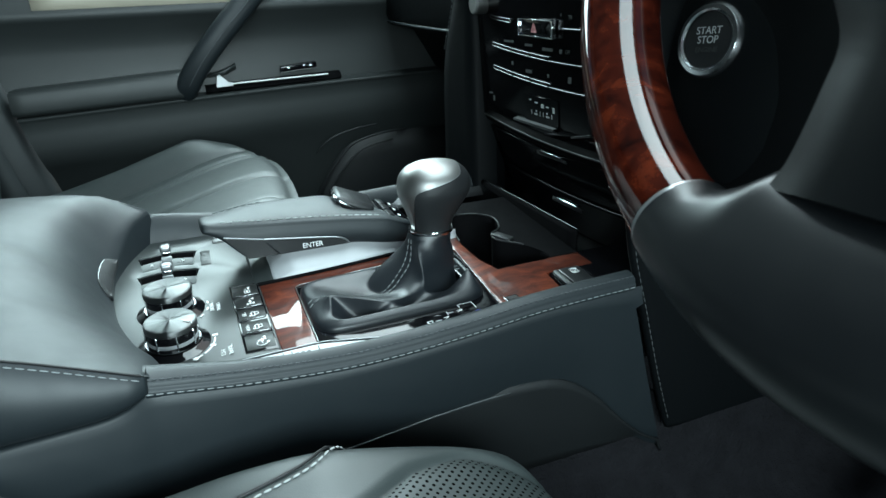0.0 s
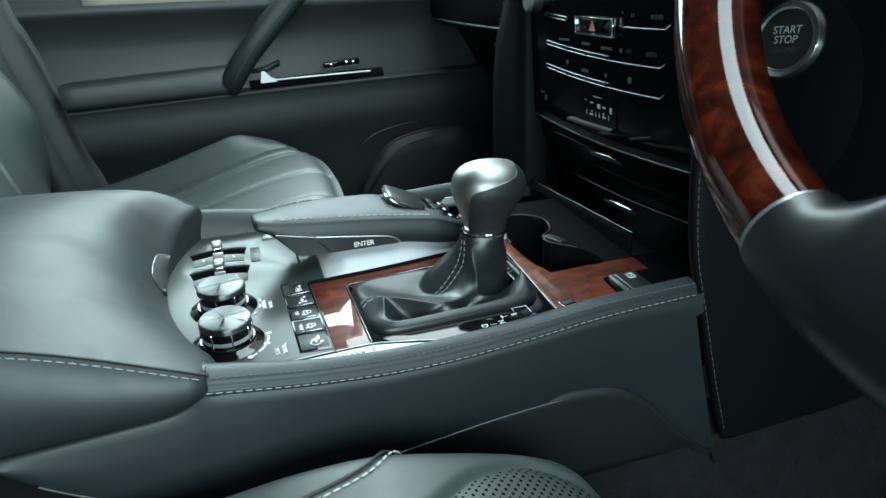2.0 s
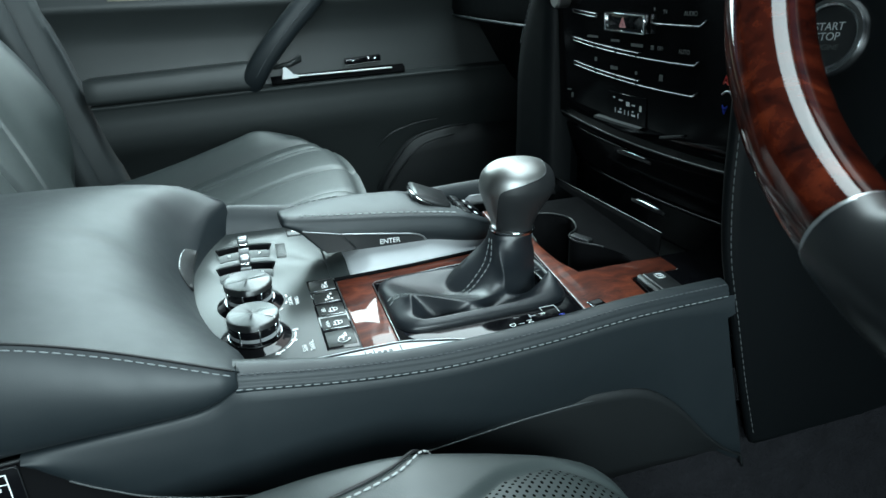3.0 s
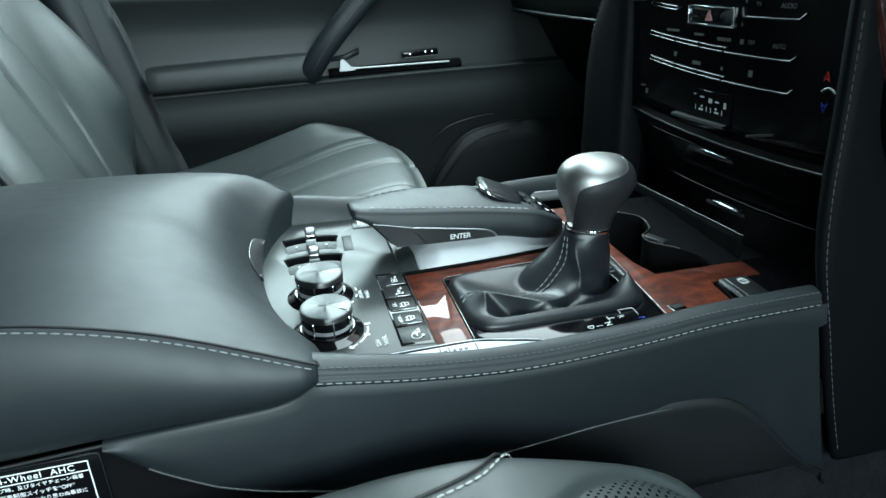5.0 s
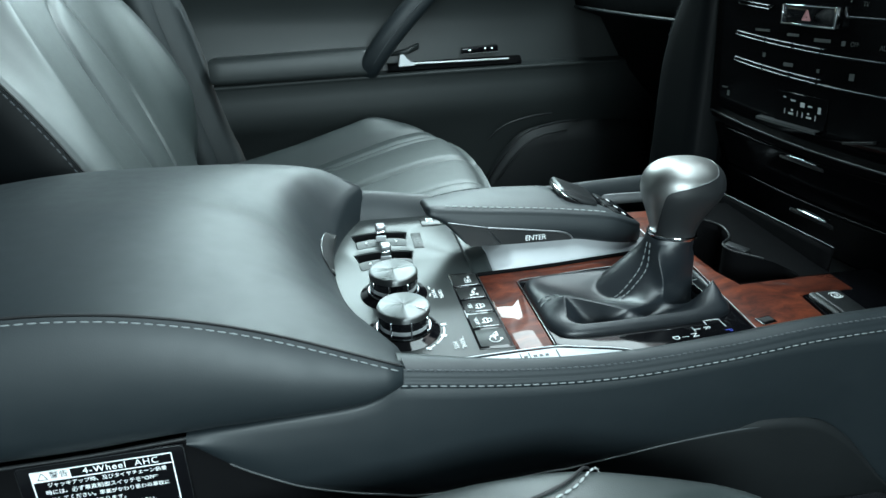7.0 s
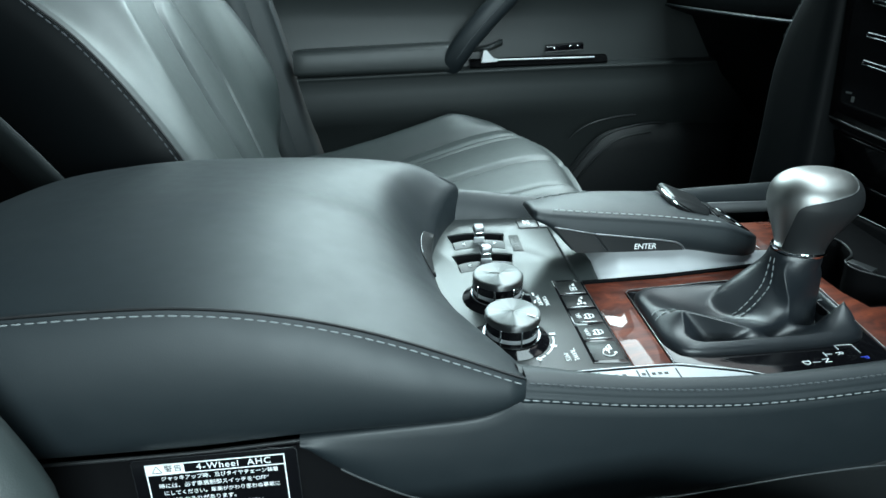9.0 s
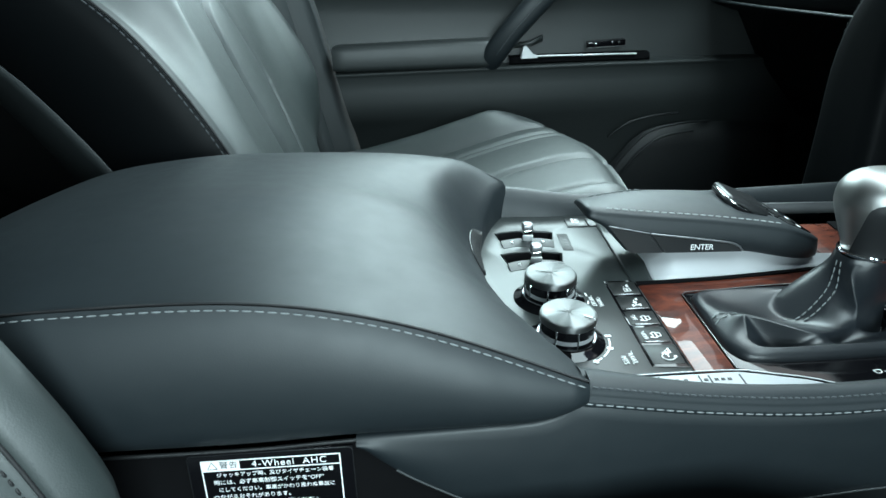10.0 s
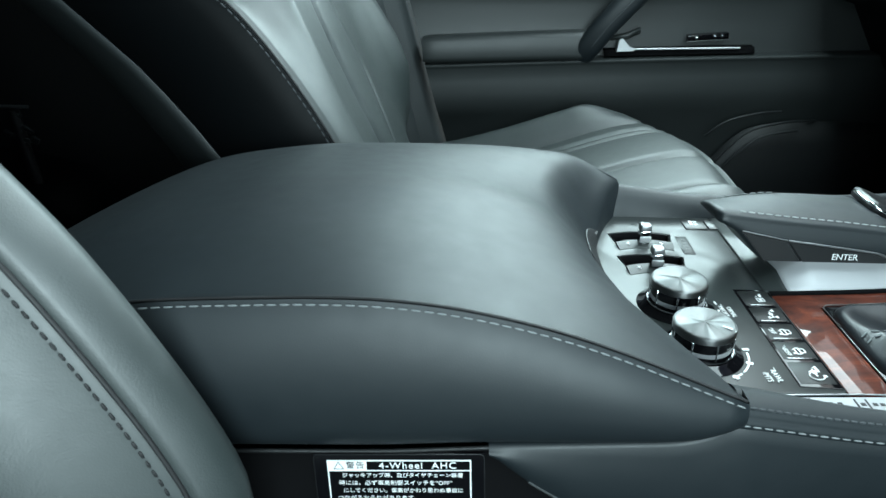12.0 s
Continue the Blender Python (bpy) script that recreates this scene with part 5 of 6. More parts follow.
# padded column on the passenger side of the stack, with its stitched edge
col_y = smooth([(0.44, 0.285), (0.58, 0.270), (0.662, 0.265), (0.701, 0.254), (0.726, 0.240), (0.76, 0.222), (0.90, 0.18)])
rows, col_stitch = [], []
for z in np.linspace(0.88, 0.46, 26):
    e = col_y(z)
    rows.append([(0.150, 0.187, z), (0.130, 0.1885, z), (0.1225, 0.192, z), (0.1195, 0.200 + 0.2 * (e - 0.23), z), (0.1170, e - 0.020, z), (0.1175, e - 0.004, z), (0.1205, e + 0.003, z), (0.130, e + 0.010, z), (0.16, e + 0.02, z), (0.24, e + 0.028, z), (0.42, e + 0.03, z)])
    col_stitch.append((0.1172, e - 0.001, z))
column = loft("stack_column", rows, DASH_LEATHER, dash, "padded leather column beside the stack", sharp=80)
stitches("stitching", col_stitch[:12], DARK_THREAD, column, 0.0038, 0.0026, 0.0005)
# knee panel on the driver's side, with its stitched front seam and the carpet below
rows, knee_stitch = [], []
for z in list(np.linspace(0.86, 0.46, 20)) + list(np.linspace(0.455, 0.36, 16)):
    x = seam_x(z)
    row = [(x + 0.012, -0.100, z), (x + 0.003, -0.1105, z), (x + 0.001, -0.1150, z), (x + 0.0035, -0.1185, z), (x + 0.012, -0.1205, z), (x + 0.05, -0.126, z), (x + 0.10, -0.134, z), (x + 0.30, -0.150, z), (x + 0.60, -0.16, z)]
    rows.append([(a, b, max(c, 0.394 + 0.17 * (a - 0.165))) for a, b, c in row])
    if z > 0.398:
        knee_stitch.append((x + 0.0045, -0.1193, z))
rows.append([(a + 0.002, b + 0.012, c - 0.004) for a, b, c in rows[-1]])
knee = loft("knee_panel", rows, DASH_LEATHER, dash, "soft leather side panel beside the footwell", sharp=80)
stitches("stitching", knee_stitch[6:], THREAD_SEAT, knee, 0.0034, 0.0026, 0.0004)
rows = []
for x in np.linspace(-0.35, 0.78, 56):
    top = 0.40 if x < 0.05 else 0.42 + 0.17 * (x - 0.165)
    rows.append([(x, -0.095 - 0.03 * t - 0.10 * t ** 3 + 0.003 * noise.noise((x * 30, t * 9, 1)), top + (0.21 - top) * t) for t in np.linspace(0, 1, 16)])
loft("footwell_carpet", rows, CARPET, dash, "dark pile carpet on the footwell side", thick=0.004)

# driver side dash with the start button
rows = [[(0.150 + 0.10 * max(0, 0.68 - z) + 0.02 * (y + 0.2) ** 2, y, z) for y in np.linspace(-0.108, -0.70, 16)] for z in np.linspace(0.90, 0.60, 10)]
rows = [[(0.36, y, 0.985) for _, y, _ in rows[0]], [(0.24, y, 0.978) for _, y, _ in rows[0]], [(0.175, y, 0.955) for _, y, _ in rows[0]]] + rows
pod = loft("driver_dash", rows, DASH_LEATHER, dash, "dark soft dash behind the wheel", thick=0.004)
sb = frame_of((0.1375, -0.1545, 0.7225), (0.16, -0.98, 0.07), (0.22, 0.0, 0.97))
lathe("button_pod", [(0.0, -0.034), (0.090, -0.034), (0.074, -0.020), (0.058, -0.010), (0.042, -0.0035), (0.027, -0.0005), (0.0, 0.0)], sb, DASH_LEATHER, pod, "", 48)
start = lathe("start_button", [(0.0, 0.0), (0.0176, 0.0), (0.0176, 0.0022), (0.0150, 0.0018), (0.0, 0.0016)], sb @ pose(0, 0, 0.0005), BUTTON, pod, "round engine start button in a chrome ring", 56)
lathe("chrome_ring", [(0.0178, -0.002), (0.0238, -0.002), (0.0240, 0.0010), (0.0222, 0.0040), (0.0196, 0.0044), (0.0182, 0.0034), (0.0178, 0.0010)], sb, RING_CHROME, start, "", 64)
for text, v, size, mat in (("START", 0.0058, 0.0066, MID_PRINT), ("STOP", 0.0000, 0.0066, MID_PRINT), ("ENGINE", -0.0062, 0.0048, DIM_PRINT)):
    writing("button_text", text, size, sb @ pose(0.0, v, 0.0026), mat, start)
hood_arc = [sb @ Vector((0.052 * math.cos(t), 0.052 * math.sin(t), -0.006)) for t in np.linspace(1.7, 3.6, 24)]
tube("pod_edge", hood_arc, 0.003, DASH_LEATHER, pod)
stitches("stitching", [p + Vector((-0.003, 0, 0)) for p in hood_arc], DARK_THREAD, pod, 0.0034, 0.0022, 0.0005)
# passenger side dash
rows = [[(0.185 + 0.10 * ((y - 0.5) / 0.3) ** 2 * 0.2 + d, y, z) for d, z in ((0.12, 0.98), (0.02, 0.92), (0.0, 0.80), (0.006, 0.725), (0.012, 0.7115), (0.020, 0.7065), (0.060, 0.695), (0.115, 0.60), (0.19, 0.52), (0.33, 0.47))] for y in np.linspace(0.29, 0.80, 14)]
loft("glove_box", rows, DASH_LEATHER, dash, "dark lower dash over the passenger footwell", sharp=70)
tube("dash_edge", [(0.1935 + 0.02 * ((y - 0.5) / 0.3) ** 2, y, 0.7120 - 0.02 * (0.7 - y)) for y in np.linspace(0.285, 0.78, 14)], 0.0022, LEATHER, dash)
box("dash_top", (0.50, 1.55, 0.10), pose(0.52, 0.0, 0.965), SOFT_TRIM, dash, "", 0.03, 3)
box("firewall", (0.05, 1.70, 0.95), pose(0.80, 0.0, 0.50), CARPET, dash, "", 0.01, 2)

# ================= steering wheel =================
wheel = thing("steering_wheel", "steering wheel with burl wood and black leather rim", "steering wheel", (0.0275, -0.42, 0.835))
WC, WPHI, WR = Vector((0.0275, -0.42, 0.835)), radians(25.5), 0.18
WV = Vector((math.sin(WPHI), 0, math.cos(WPHI)))
WN = Vector((-math.cos(WPHI), 0, math.sin(WPHI)))


def rim_bm(a0, a1, wide, deep, count=60, inner=lambda t: 0.0):
    rows = []
    for k in range(count):
        a = a0 + (a1 - a0) * k / (count - 1)
        out = math.cos(a) * Vector((0, 1, 0)) + math.sin(a) * WV
        w, d = (wide(k / (count - 1)), deep(k / (count - 1)))
        ring = []
        for j in range(64):
            t = 2 * math.pi * j / 64
            ring.append(WC + out * (WR + w * math.cos(t) * (1.0 if math.cos(t) > 0 else 1.0 + inner(k / (count - 1)))) + WN * d * math.sin(t))
        rows.append(ring)
    return grid_bm(rows, True, True)


JOINT, JOINT_R = radians(-66), radians(-114)
part("wood_rim", rim_bm(JOINT, radians(62), lambda t: 0.0150, lambda t: 0.0162), RIM_WOOD, wheel, "glossy dark burl wood rim section", 60)
part("wood_rim", rim_bm(JOINT_R, radians(-242), lambda t: 0.0150, lambda t: 0.0162), RIM_WOOD, wheel, "glossy dark burl wood rim section", 60)
part("leather_rim", rim_bm(JOINT_R, JOINT, lambda t: 0.0164 + 0.002 * math.sin(math.pi * t), lambda t: 0.0170, 60, lambda t: 1.05 * min(1, max(0, (1 - abs(2 * t - 1) - 0.06) / 0.26)) ** 1.5), WHEEL_LEATHER, wheel, "smooth black leather rim section", 60)
part("leather_rim", rim_bm(radians(62), radians(118), lambda t: 0.0160, lambda t: 0.0168), WHEEL_LEATHER, wheel, "smooth black leather rim section", 60)
for a in (JOINT, JOINT_R, radians(62), radians(118)):
    part("joint_ring", rim_bm(a - 0.0035, a + 0.0035, lambda t: 0.0161, lambda t: 0.0172, 4), SATIN, wheel, "thin bright joint ring", 60)
# lower spoke and hub pad
spoke_half = smooth([(-0.1475, 0.0450), (-0.14, 0.0405), (-0.12, 0.0355), (-0.11, 0.0345), (-0.096, 0.0430), (-0.08, 0.056), (-0.0425, 0.068)])
rows = []
for k in range(30):
    t = k / 29
    v = -0.1475 + 0.105 * t
    half = spoke_half(v)
    face = 0.010 + 0.014 * min(1, t / 0.5)
    row = []
    for y, n in ((-1, -0.016), (-1.0, -0.002), (-0.97, face - 0.004), (-0.90, face), (-0.5, face + 0.004), (0, face + 0.005), (0.5, face + 0.004), (0.90, face), (0.97, face - 0.004), (1.0, -0.002), (1, -0.016)):
        row.append(WC + Vector((0, 1, 0)) * half * y + WV * v + WN * n)
    rows.append(row)
loft("spoke", rows, DASH_LEATHER, wheel, "dark lower spoke cover", close_v=True, caps=True, sharp=60)
rows = []
for k in range(12):
    t = k / 11 * math.pi / 2
    row = []
    for j in range(48):
        a = 2 * math.pi * j / 48
        ca, sa = math.cos(a), math.sin(a)
        s = 1 - 0.5 * (1 - math.cos(t))
        row.append(WC + WV * 0.01 + Vector((0, 1, 0)) * 0.066 * s * math.copysign(abs(ca) ** 0.75, ca) + WV * 0.066 * s * math.copysign(abs(sa) ** 0.8, sa) + WN * (0.010 + 0.032 * math.sin(t)))
    rows.append(row)
loft("airbag_cover", rows, DASH_LEATHER, wheel, "dark soft hub pad", close_v=True, caps=True, sharp=70)
lathe("column_shroud", [(0.0, 0.0), (0.060, 0.0), (0.070, 0.02), (0.075, 0.14), (0.0, 0.14)], Matrix.Translation(WC - WN * 0.16) @ WN.to_track_quat("Z", "Y").to_matrix().to_4x4(), DARK_PLASTIC, wheel, "", 40)

# ================= seats =================
pseat = thing("passenger_seat", "black leather passenger seat with pleated cushion and stitched bolster", "car seat", (-0.3, 0.42, 0.2))


def groove_at(y, at, width, depth):
    return -depth * math.exp(-((y - at) / width) ** 2)


top_z = smooth([(-0.54, 0.440), (-0.40, 0.456), (-0.303, 0.480), (-0.249, 0.497), (-0.173, 0.521), (-0.12, 0.534), (-0.085, 0.536), (-0.066, 0.525), (-0.055, 0.505), (-0.050, 0.470), (-0.052, 0.40)])
rows = []
xs = list(np.linspace(-0.54, -0.10, 30)) + [-0.09, -0.08, -0.072, -0.066, -0.060, -0.055, -0.0515, -0.050, -0.0505, -0.052]
for x in xs:
    front = max(0.0, (x + 0.13) / 0.08)
    fade = max(0.0, 1 - 0.55 * front ** 2)
    row = [(x, 0.185, 0.33)]
    for y in np.linspace(0.188, 0.690, 150):
        h = 0.0
        h += 0.034 * math.exp(-((y - 0.652) / 0.030) ** 2) * (1 - blend(x, -0.19, -0.075)) + 0.018 * math.exp(-((y - 0.235) / 0.030) ** 2) * fade
        h += groove_at(y, 0.610, 0.008, 0.010) + max(0.0, 1 - front ** 2) * (groove_at(y, 0.560, 0.008, 0.008) + groove_at(y, 0.530, 0.007, 0.004) + groove_at(y, 0.400, 0.008, 0.007) + groove_at(y, 0.290, 0.009, 0.008))
        h += 0.006 * math.cos((y - 0.44) / 0.14 * math.pi / 2) if 0.30 < y < 0.58 else 0.0
        edge = min(y - 0.188, 0.690 - y)
        h -= 0.070 * max(0, 1 - edge / 0.030) ** 2
        bend = (0.048 if y > 0.44 else 0.030) * abs((y - 0.44) / 0.25) ** 2.5
        row.append((x - bend * (x > -0.2) * (x + 0.2) / 0.15, y, top_z(x) + h))
    row.append((row[-1][0], 0.692, 0.33))
    rows.append(row)
loft("cushion", rows, SEAT_LEATHER, pseat, "smooth pleated leather cushion", sharp=80)

st_x = smooth([(0.44, -0.425), (0.53, -0.447), (0.594, -0.475), (0.657, -0.513), (0.705, -0.550), (0.733, -0.580), (0.80, -0.655), (0.90, -0.77)])
ins_x = smooth([(0.42, -0.415), (0.55, -0.466), (0.625, -0.500), (0.728, -0.543), (0.80, -0.575), (0.90, -0.62)])
far_x = smooth([(0.42, -0.440), (0.493, -0.452), (0.55, -0.444), (0.60, -0.443), (0.622, -0.447), (0.663, -0.466), (0.722, -0.505), (0.80, -0.575), (0.90, -0.66)])
back_x = smooth([(0.42, -0.53), (0.50, -0.545), (0.58, -0.587), (0.66, -0.648), (0.71, -0.70), (0.80, -0.79), (0.90, -0.90)])
pleat_a = smooth([(0.44, 0.400), (0.55, 0.3975), (0.638, 0.392), (0.708, 0.389), (0.735, 0.400), (0.76, 0.420), (0.90, 0.50)])
pleat_b = smooth([(0.44, 0.455), (0.5376, 0.463), (0.60, 0.482), (0.637, 0.487), (0.70, 0.464), (0.735, 0.447), (0.76, 0.436), (0.90, 0.515)])
rows, side_stitch = [], []
for z in np.linspace(0.44, 0.90, 70):
    s, i, f, b = st_x(z), ins_x(z), far_x(z), back_x(z)
    line_a, line_b = pleat_a(z), pleat_b(z)
    front = smooth([(0.2110, s + 0.001), (0.222, s + 0.006), (0.245, s * 0.5 + i * 0.5 + 0.015), (0.268, i + 0.019), (0.286, i + 0.010), (0.304, i + 0.004), (0.330, i + 0.003), (0.370, i + 0.005), (0.430, i + 0.009), (0.500, i + 0.012), (0.545, i + 0.014), (0.585, f * 0.5 + i * 0.5 + 0.006), (0.615, f - 0.002), (0.630, f)])
    prof = [(b - 0.02, 0.235), (b, 0.212), (b + 0.004, 0.206), (s - 0.035, 0.2015), (s - 0.012, 0.2028), (s - 0.0045, 0.2060), (s - 0.0050, 0.2088), (s + 0.001, 0.2112)]
    for y in np.linspace(0.214, 0.630, 110):
        puff = 0.0045 * math.sin(math.pi * (y - line_a) / max(0.004, line_b - line_a)) if line_a < y < line_b else 0.0
        dent = groove_at(y, line_a, 0.0042, 0.0062) + groove_at(y, line_b, 0.0042, 0.0062) + groove_at(y, 0.286 - 0.10 * (z - 0.56), 0.006, 0.002)
        prof.append((front(y) + puff + dent, y))
    prof += [(f - 0.006, 0.645), (f - 0.035, 0.660), (b + 0.02, 0.668), (b - 0.02, 0.64)]
    rows.append([(x, y, z) for x, y in prof])
    side_stitch.append((s - 0.0075, 0.2045, z))
# seat side takes the darker dash leather in place of shade
loft("side_panel", [r[:6] for r in rows], DASH_LEATHER, pseat, "seat side behind the stitched seam, shade put into darker leather", sharp=80)
back_p = loft("backrest", [r[5:] for r in rows], SEAT_LEATHER, pseat, "reclined leather backrest with curved pleats", sharp=80)
stitches("stitching", side_stitch, DARK_THREAD, back_p, 0.0040, 0.0034, 0.0007)
tube("piping", [(x + 0.0042, y + 0.0034, z) for x, y, z in side_stitch], 0.0013, RUBBER, back_p)
rows = [[(back_x(z) - d, y, z) for d, y in ((-0.004, 0.2035), (0.002, 0.2015), (0.010, 0.206), (0.05, 0.225), (0.06, 0.40), (0.05, 0.64))] for z in np.linspace(0.40, 0.90, 20)]
loft("back_shell", rows, SOFT_TRIM, pseat, "dark rear shell of the backrest", sharp=70)
box("seat_base", (0.46, 0.44, 0.16), pose(-0.31, 0.44, 0.28), DARK_PLASTIC, pseat, "", 0.02, 2)

dseat = thing("driver_seat", "black leather driver seat with perforated centre and stitched seams", "car seat", (-0.3, -0.40, 0.2))
dz = smooth([(-0.55, 0.462), (-0.30, 0.490), (-0.22, 0.4965), (-0.19, 0.4995), (-0.147, 0.4995), (-0.12, 0.4955), (-0.088, 0.4875), (-0.07, 0.4825), (-0.035, 0.471), (-0.005, 0.455), (0.010, 0.435), (0.018, 0.405), (0.020, 0.36)])
rows, insert_rows = [], []
xs = list(np.linspace(-0.55, -0.06, 38)) + [-0.048, -0.036, -0.025, -0.015, -0.006, 0.001, 0.007, 0.011, 0.014, 0.016, 0.0175, 0.0185, 0.0195, 0.020]
ins_y = smooth([(-0.40, -0.270), (-0.20, -0.248), (-0.1106, -0.210), (-0.088, -0.197), (-0.0675, -0.191), (-0.045, -0.186), (-0.0185, -0.192), (0.02, -0.210)])
for x in xs:
    iy = ins_y(x)
    row, mid_row = [(x, -0.146, 0.28)], []
    ys = list(np.linspace(-0.148, iy, 34)) + list(np.linspace(iy, -0.788 - iy, 52))[1:-1] + list(np.linspace(-0.788 - iy, -0.640, 34))
    for k, y in enumerate(ys):
        m = min(-y - 0.148, 0.640 + y)
        mirror = -0.148 - m
        h = 0.012 * math.exp(-((mirror + 0.180) / 0.028) ** 2) - 0.055 * max(0, 1 - m / 0.030) ** 2
        h += groove_at(mirror, iy, 0.004, 0.004)
        h += 0.008 * math.cos((y + 0.394) / 0.20 * math.pi / 2) if mirror < iy else 0.0
        bend = 0.030 * max(0.0, abs((y + 0.394) / 0.246)) ** 4.0
        p = (x - bend * max(0, (x + 0.30) / 0.32), y, dz(x) + h)
        row.append(p)
        if 33 <= k <= 84 and x > -0.30:
            mid_row.append((p[0], p[1], p[2] + 0.0005))
    row.append((row[-1][0], -0.642, 0.28))
    rows.append(row)
    if mid_row:
        insert_rows.append(mid_row)
loft("cushion", rows, SEAT_LEATHER, dseat, "smooth leather seat cushion", sharp=80)
loft("cushion_insert", insert_rows, PERFORATED, dseat, "perforated leather insert", sharp=80)


def cushion_top(x, y):
    m = -y - 0.148
    return dz(x) + 0.012 * math.exp(-((y + 0.180) / 0.028) ** 2) - 0.055 * max(0, 1 - m / 0.030) ** 2


line = [(-0.122, -0.1530), (-0.128, -0.1600), (-0.1345, -0.1680), (-0.141, -0.1745), (-0.154, -0.1850), (-0.168, -0.1900), (-0.189, -0.1945), (-0.23, -0.2005), (-0.28, -0.206)]
seam = [(x, y, cushion_top(x, y) + 0.0012) for x, y in line]
tube("seam", path_through(seam, 30), 0.0010, RUBBER, dseat, "dark seam groove")
stitches("stitching", [(x + 0.0030, y - 0.0030, cushion_top(x + 0.003, y - 0.003) + 0.0006) for x, y, z in seam], PALE_THREAD, dseat, 0.0040, 0.0016, 0.0006)
# backrest: bolster edge, seam and the hollow beyond
edge_x = smooth([(0.44, -0.452), (0.533, -0.4500), (0.562, -0.4585), (0.597, -0.4750), (0.643, -0.5010), (0.671, -0.5210), (0.72, -0.560), (0.85, -0.66)])
rows, seat_stitch, seat_pipe = [], [], []
for z in np.linspace(0.40, 0.90, 44):
    e = edge_x(z)
    prof = [(e - 0.13, -0.145), (e - 0.05, -0.148), (e - 0.012, -0.155), (e - 0.002, -0.163), (e, -0.170), (e - 0.004, -0.1775), (e - 0.0105, -0.1830), (e - 0.0150, -0.1855), (e - 0.0168, -0.1848), (e - 0.0190, -0.1872), (e - 0.0220, -0.1880), (e - 0.0260, -0.1895), (e - 0.045, -0.197), (e - 0.065, -0.215), (e - 0.078, -0.25),
            (e - 0.082, -0.32), (e - 0.083, -0.40), (e - 0.082, -0.48), (e - 0.078, -0.54), (e - 0.05, -0.585), (e - 0.005, -0.61), (e - 0.01, -0.63), (e - 0.13, -0.645)]
    rows.append([(x, y, z) for x, y in prof])
    seat_stitch.append((e - 0.0215, -0.1884, z))
    seat_pipe.append((e - 0.0165, -0.1858, z))
back_d = loft("backrest", rows, SEAT_LEATHER, dseat, "leather backrest with stitched bolster", sharp=80)
stitches("stitching", [(x - 0.0002, y + 0.0003, z) for x, y, z in seat_stitch], RUBBER, back_d, 0.0026, 0.0022, 0.0006)
tube("piping", seat_pipe, 0.0010, RUBBER, back_d)
box("seat_base", (0.46, 0.44, 0.16), pose(-0.30, -0.40, 0.26), DARK_PLASTIC, dseat, "", 0.02, 2)

# ================= passenger door =================
door = thing("door_1", "dark passenger door trim with padded armrest, pull handle and chrome strip", "car door", (0, 0.78, 0.2), kind="structure")
ledge_z = smooth([(-0.45, 0.5990), (-0.18, 0.6085), (0.14, 0.6175), (0.40, 0.6220)])


def slant(x, z):
    """The door's rear edge leans back along the middle pillar."""
    rear = -0.3925 - 0.264 * (z - 0.47)
    return 0.44 - (0.44 - x) * (0.44 - rear) / 0.895


rows = []
for x in np.linspace(-0.455, 0.44, 40):
    l = ledge_z(x)
    rows.append([(x, 0.772, 0.20), (x, 0.768, 0.44), (x, 0.760, 0.50), (x, 0.7485, l - 0.086), (x, 0.7415, l - 0.068), (x, 0.7392, l - 0.050), (x, 0.7400, l - 0.030), (x, 0.7416, l - 0.008), (x, 0.7398, l - 0.0050), (x, 0.7385, l - 0.0028), (x, 0.7390, l - 0.0008), (x, 0.7415, l + 0.0010), (x, 0.770, l + 0.004)])
rows = [[(slant(x, z), y, z) for x, y, z in r] for r in rows]
loft("lower_panel", rows, DOOR_LOWER, door, "soft lower door panel with a crisp ledge", sharp=70)
rows = []
for x in np.linspace(-0.455, 0.44, 40):
    l = ledge_z(x)
    rows.append([(x, 0.770, l + 0.003), (x, 0.772, l + 0.040), (x, 0.774, 0.690), (x, 0.766, 0.727), (x, 0.752, 0.742), (x, 0.748, 0.750), (x, 0.7495, 0.757), (x, 0.7515, 0.770), (x, 0.755, 0.80), (x, 0.760, 0.84), (x, 0.770, 0.90), (x, 0.80, 0.935), (x, 0.84, 0.935)])
rows = [[(slant(x, z), y, z) for x, y, z in r] for r in rows]
loft("upper_panel", rows, DOOR_TRIM, door, "soft upper door panel", sharp=70)
rows = [[(x, 0.7495 + d, z) for d, z in ((0.004, 0.757), (0.000, 0.762), (0.000, 0.790), (0.004, 0.795))] for x in np.linspace(-0.37, -0.07, 10)]
loft("door_inlay", rows, PALE_WOOD, door, "pale trim inlay", thick=0.002)
rows = []
for x in np.linspace(-0.430, -0.160, 28):
    l = ledge_z(x) + 0.003
    t = (x + 0.430) / 0.270
    end = 1 - 0.10 * max(0, 1 - t / 0.05) ** 2 - 0.10 * max(0, (t - 0.96) / 0.04) ** 2
    ring = []
    for j in range(24):
        a = 2 * math.pi * j / 24
        ca, sa = math.cos(a), math.sin(a)
        ring.append((x, 0.757 + 0.026 * end * math.copysign(abs(ca) ** 0.42, ca), l + 0.020 + (0.0215 + 0.002 * t) * end * math.copysign(abs(sa) ** 0.42, sa)))
    rows.append(ring)
loft("armrest", rows, DOOR_TRIM, door, "padded leather armrest", close_v=True, caps=True, sharp=70)
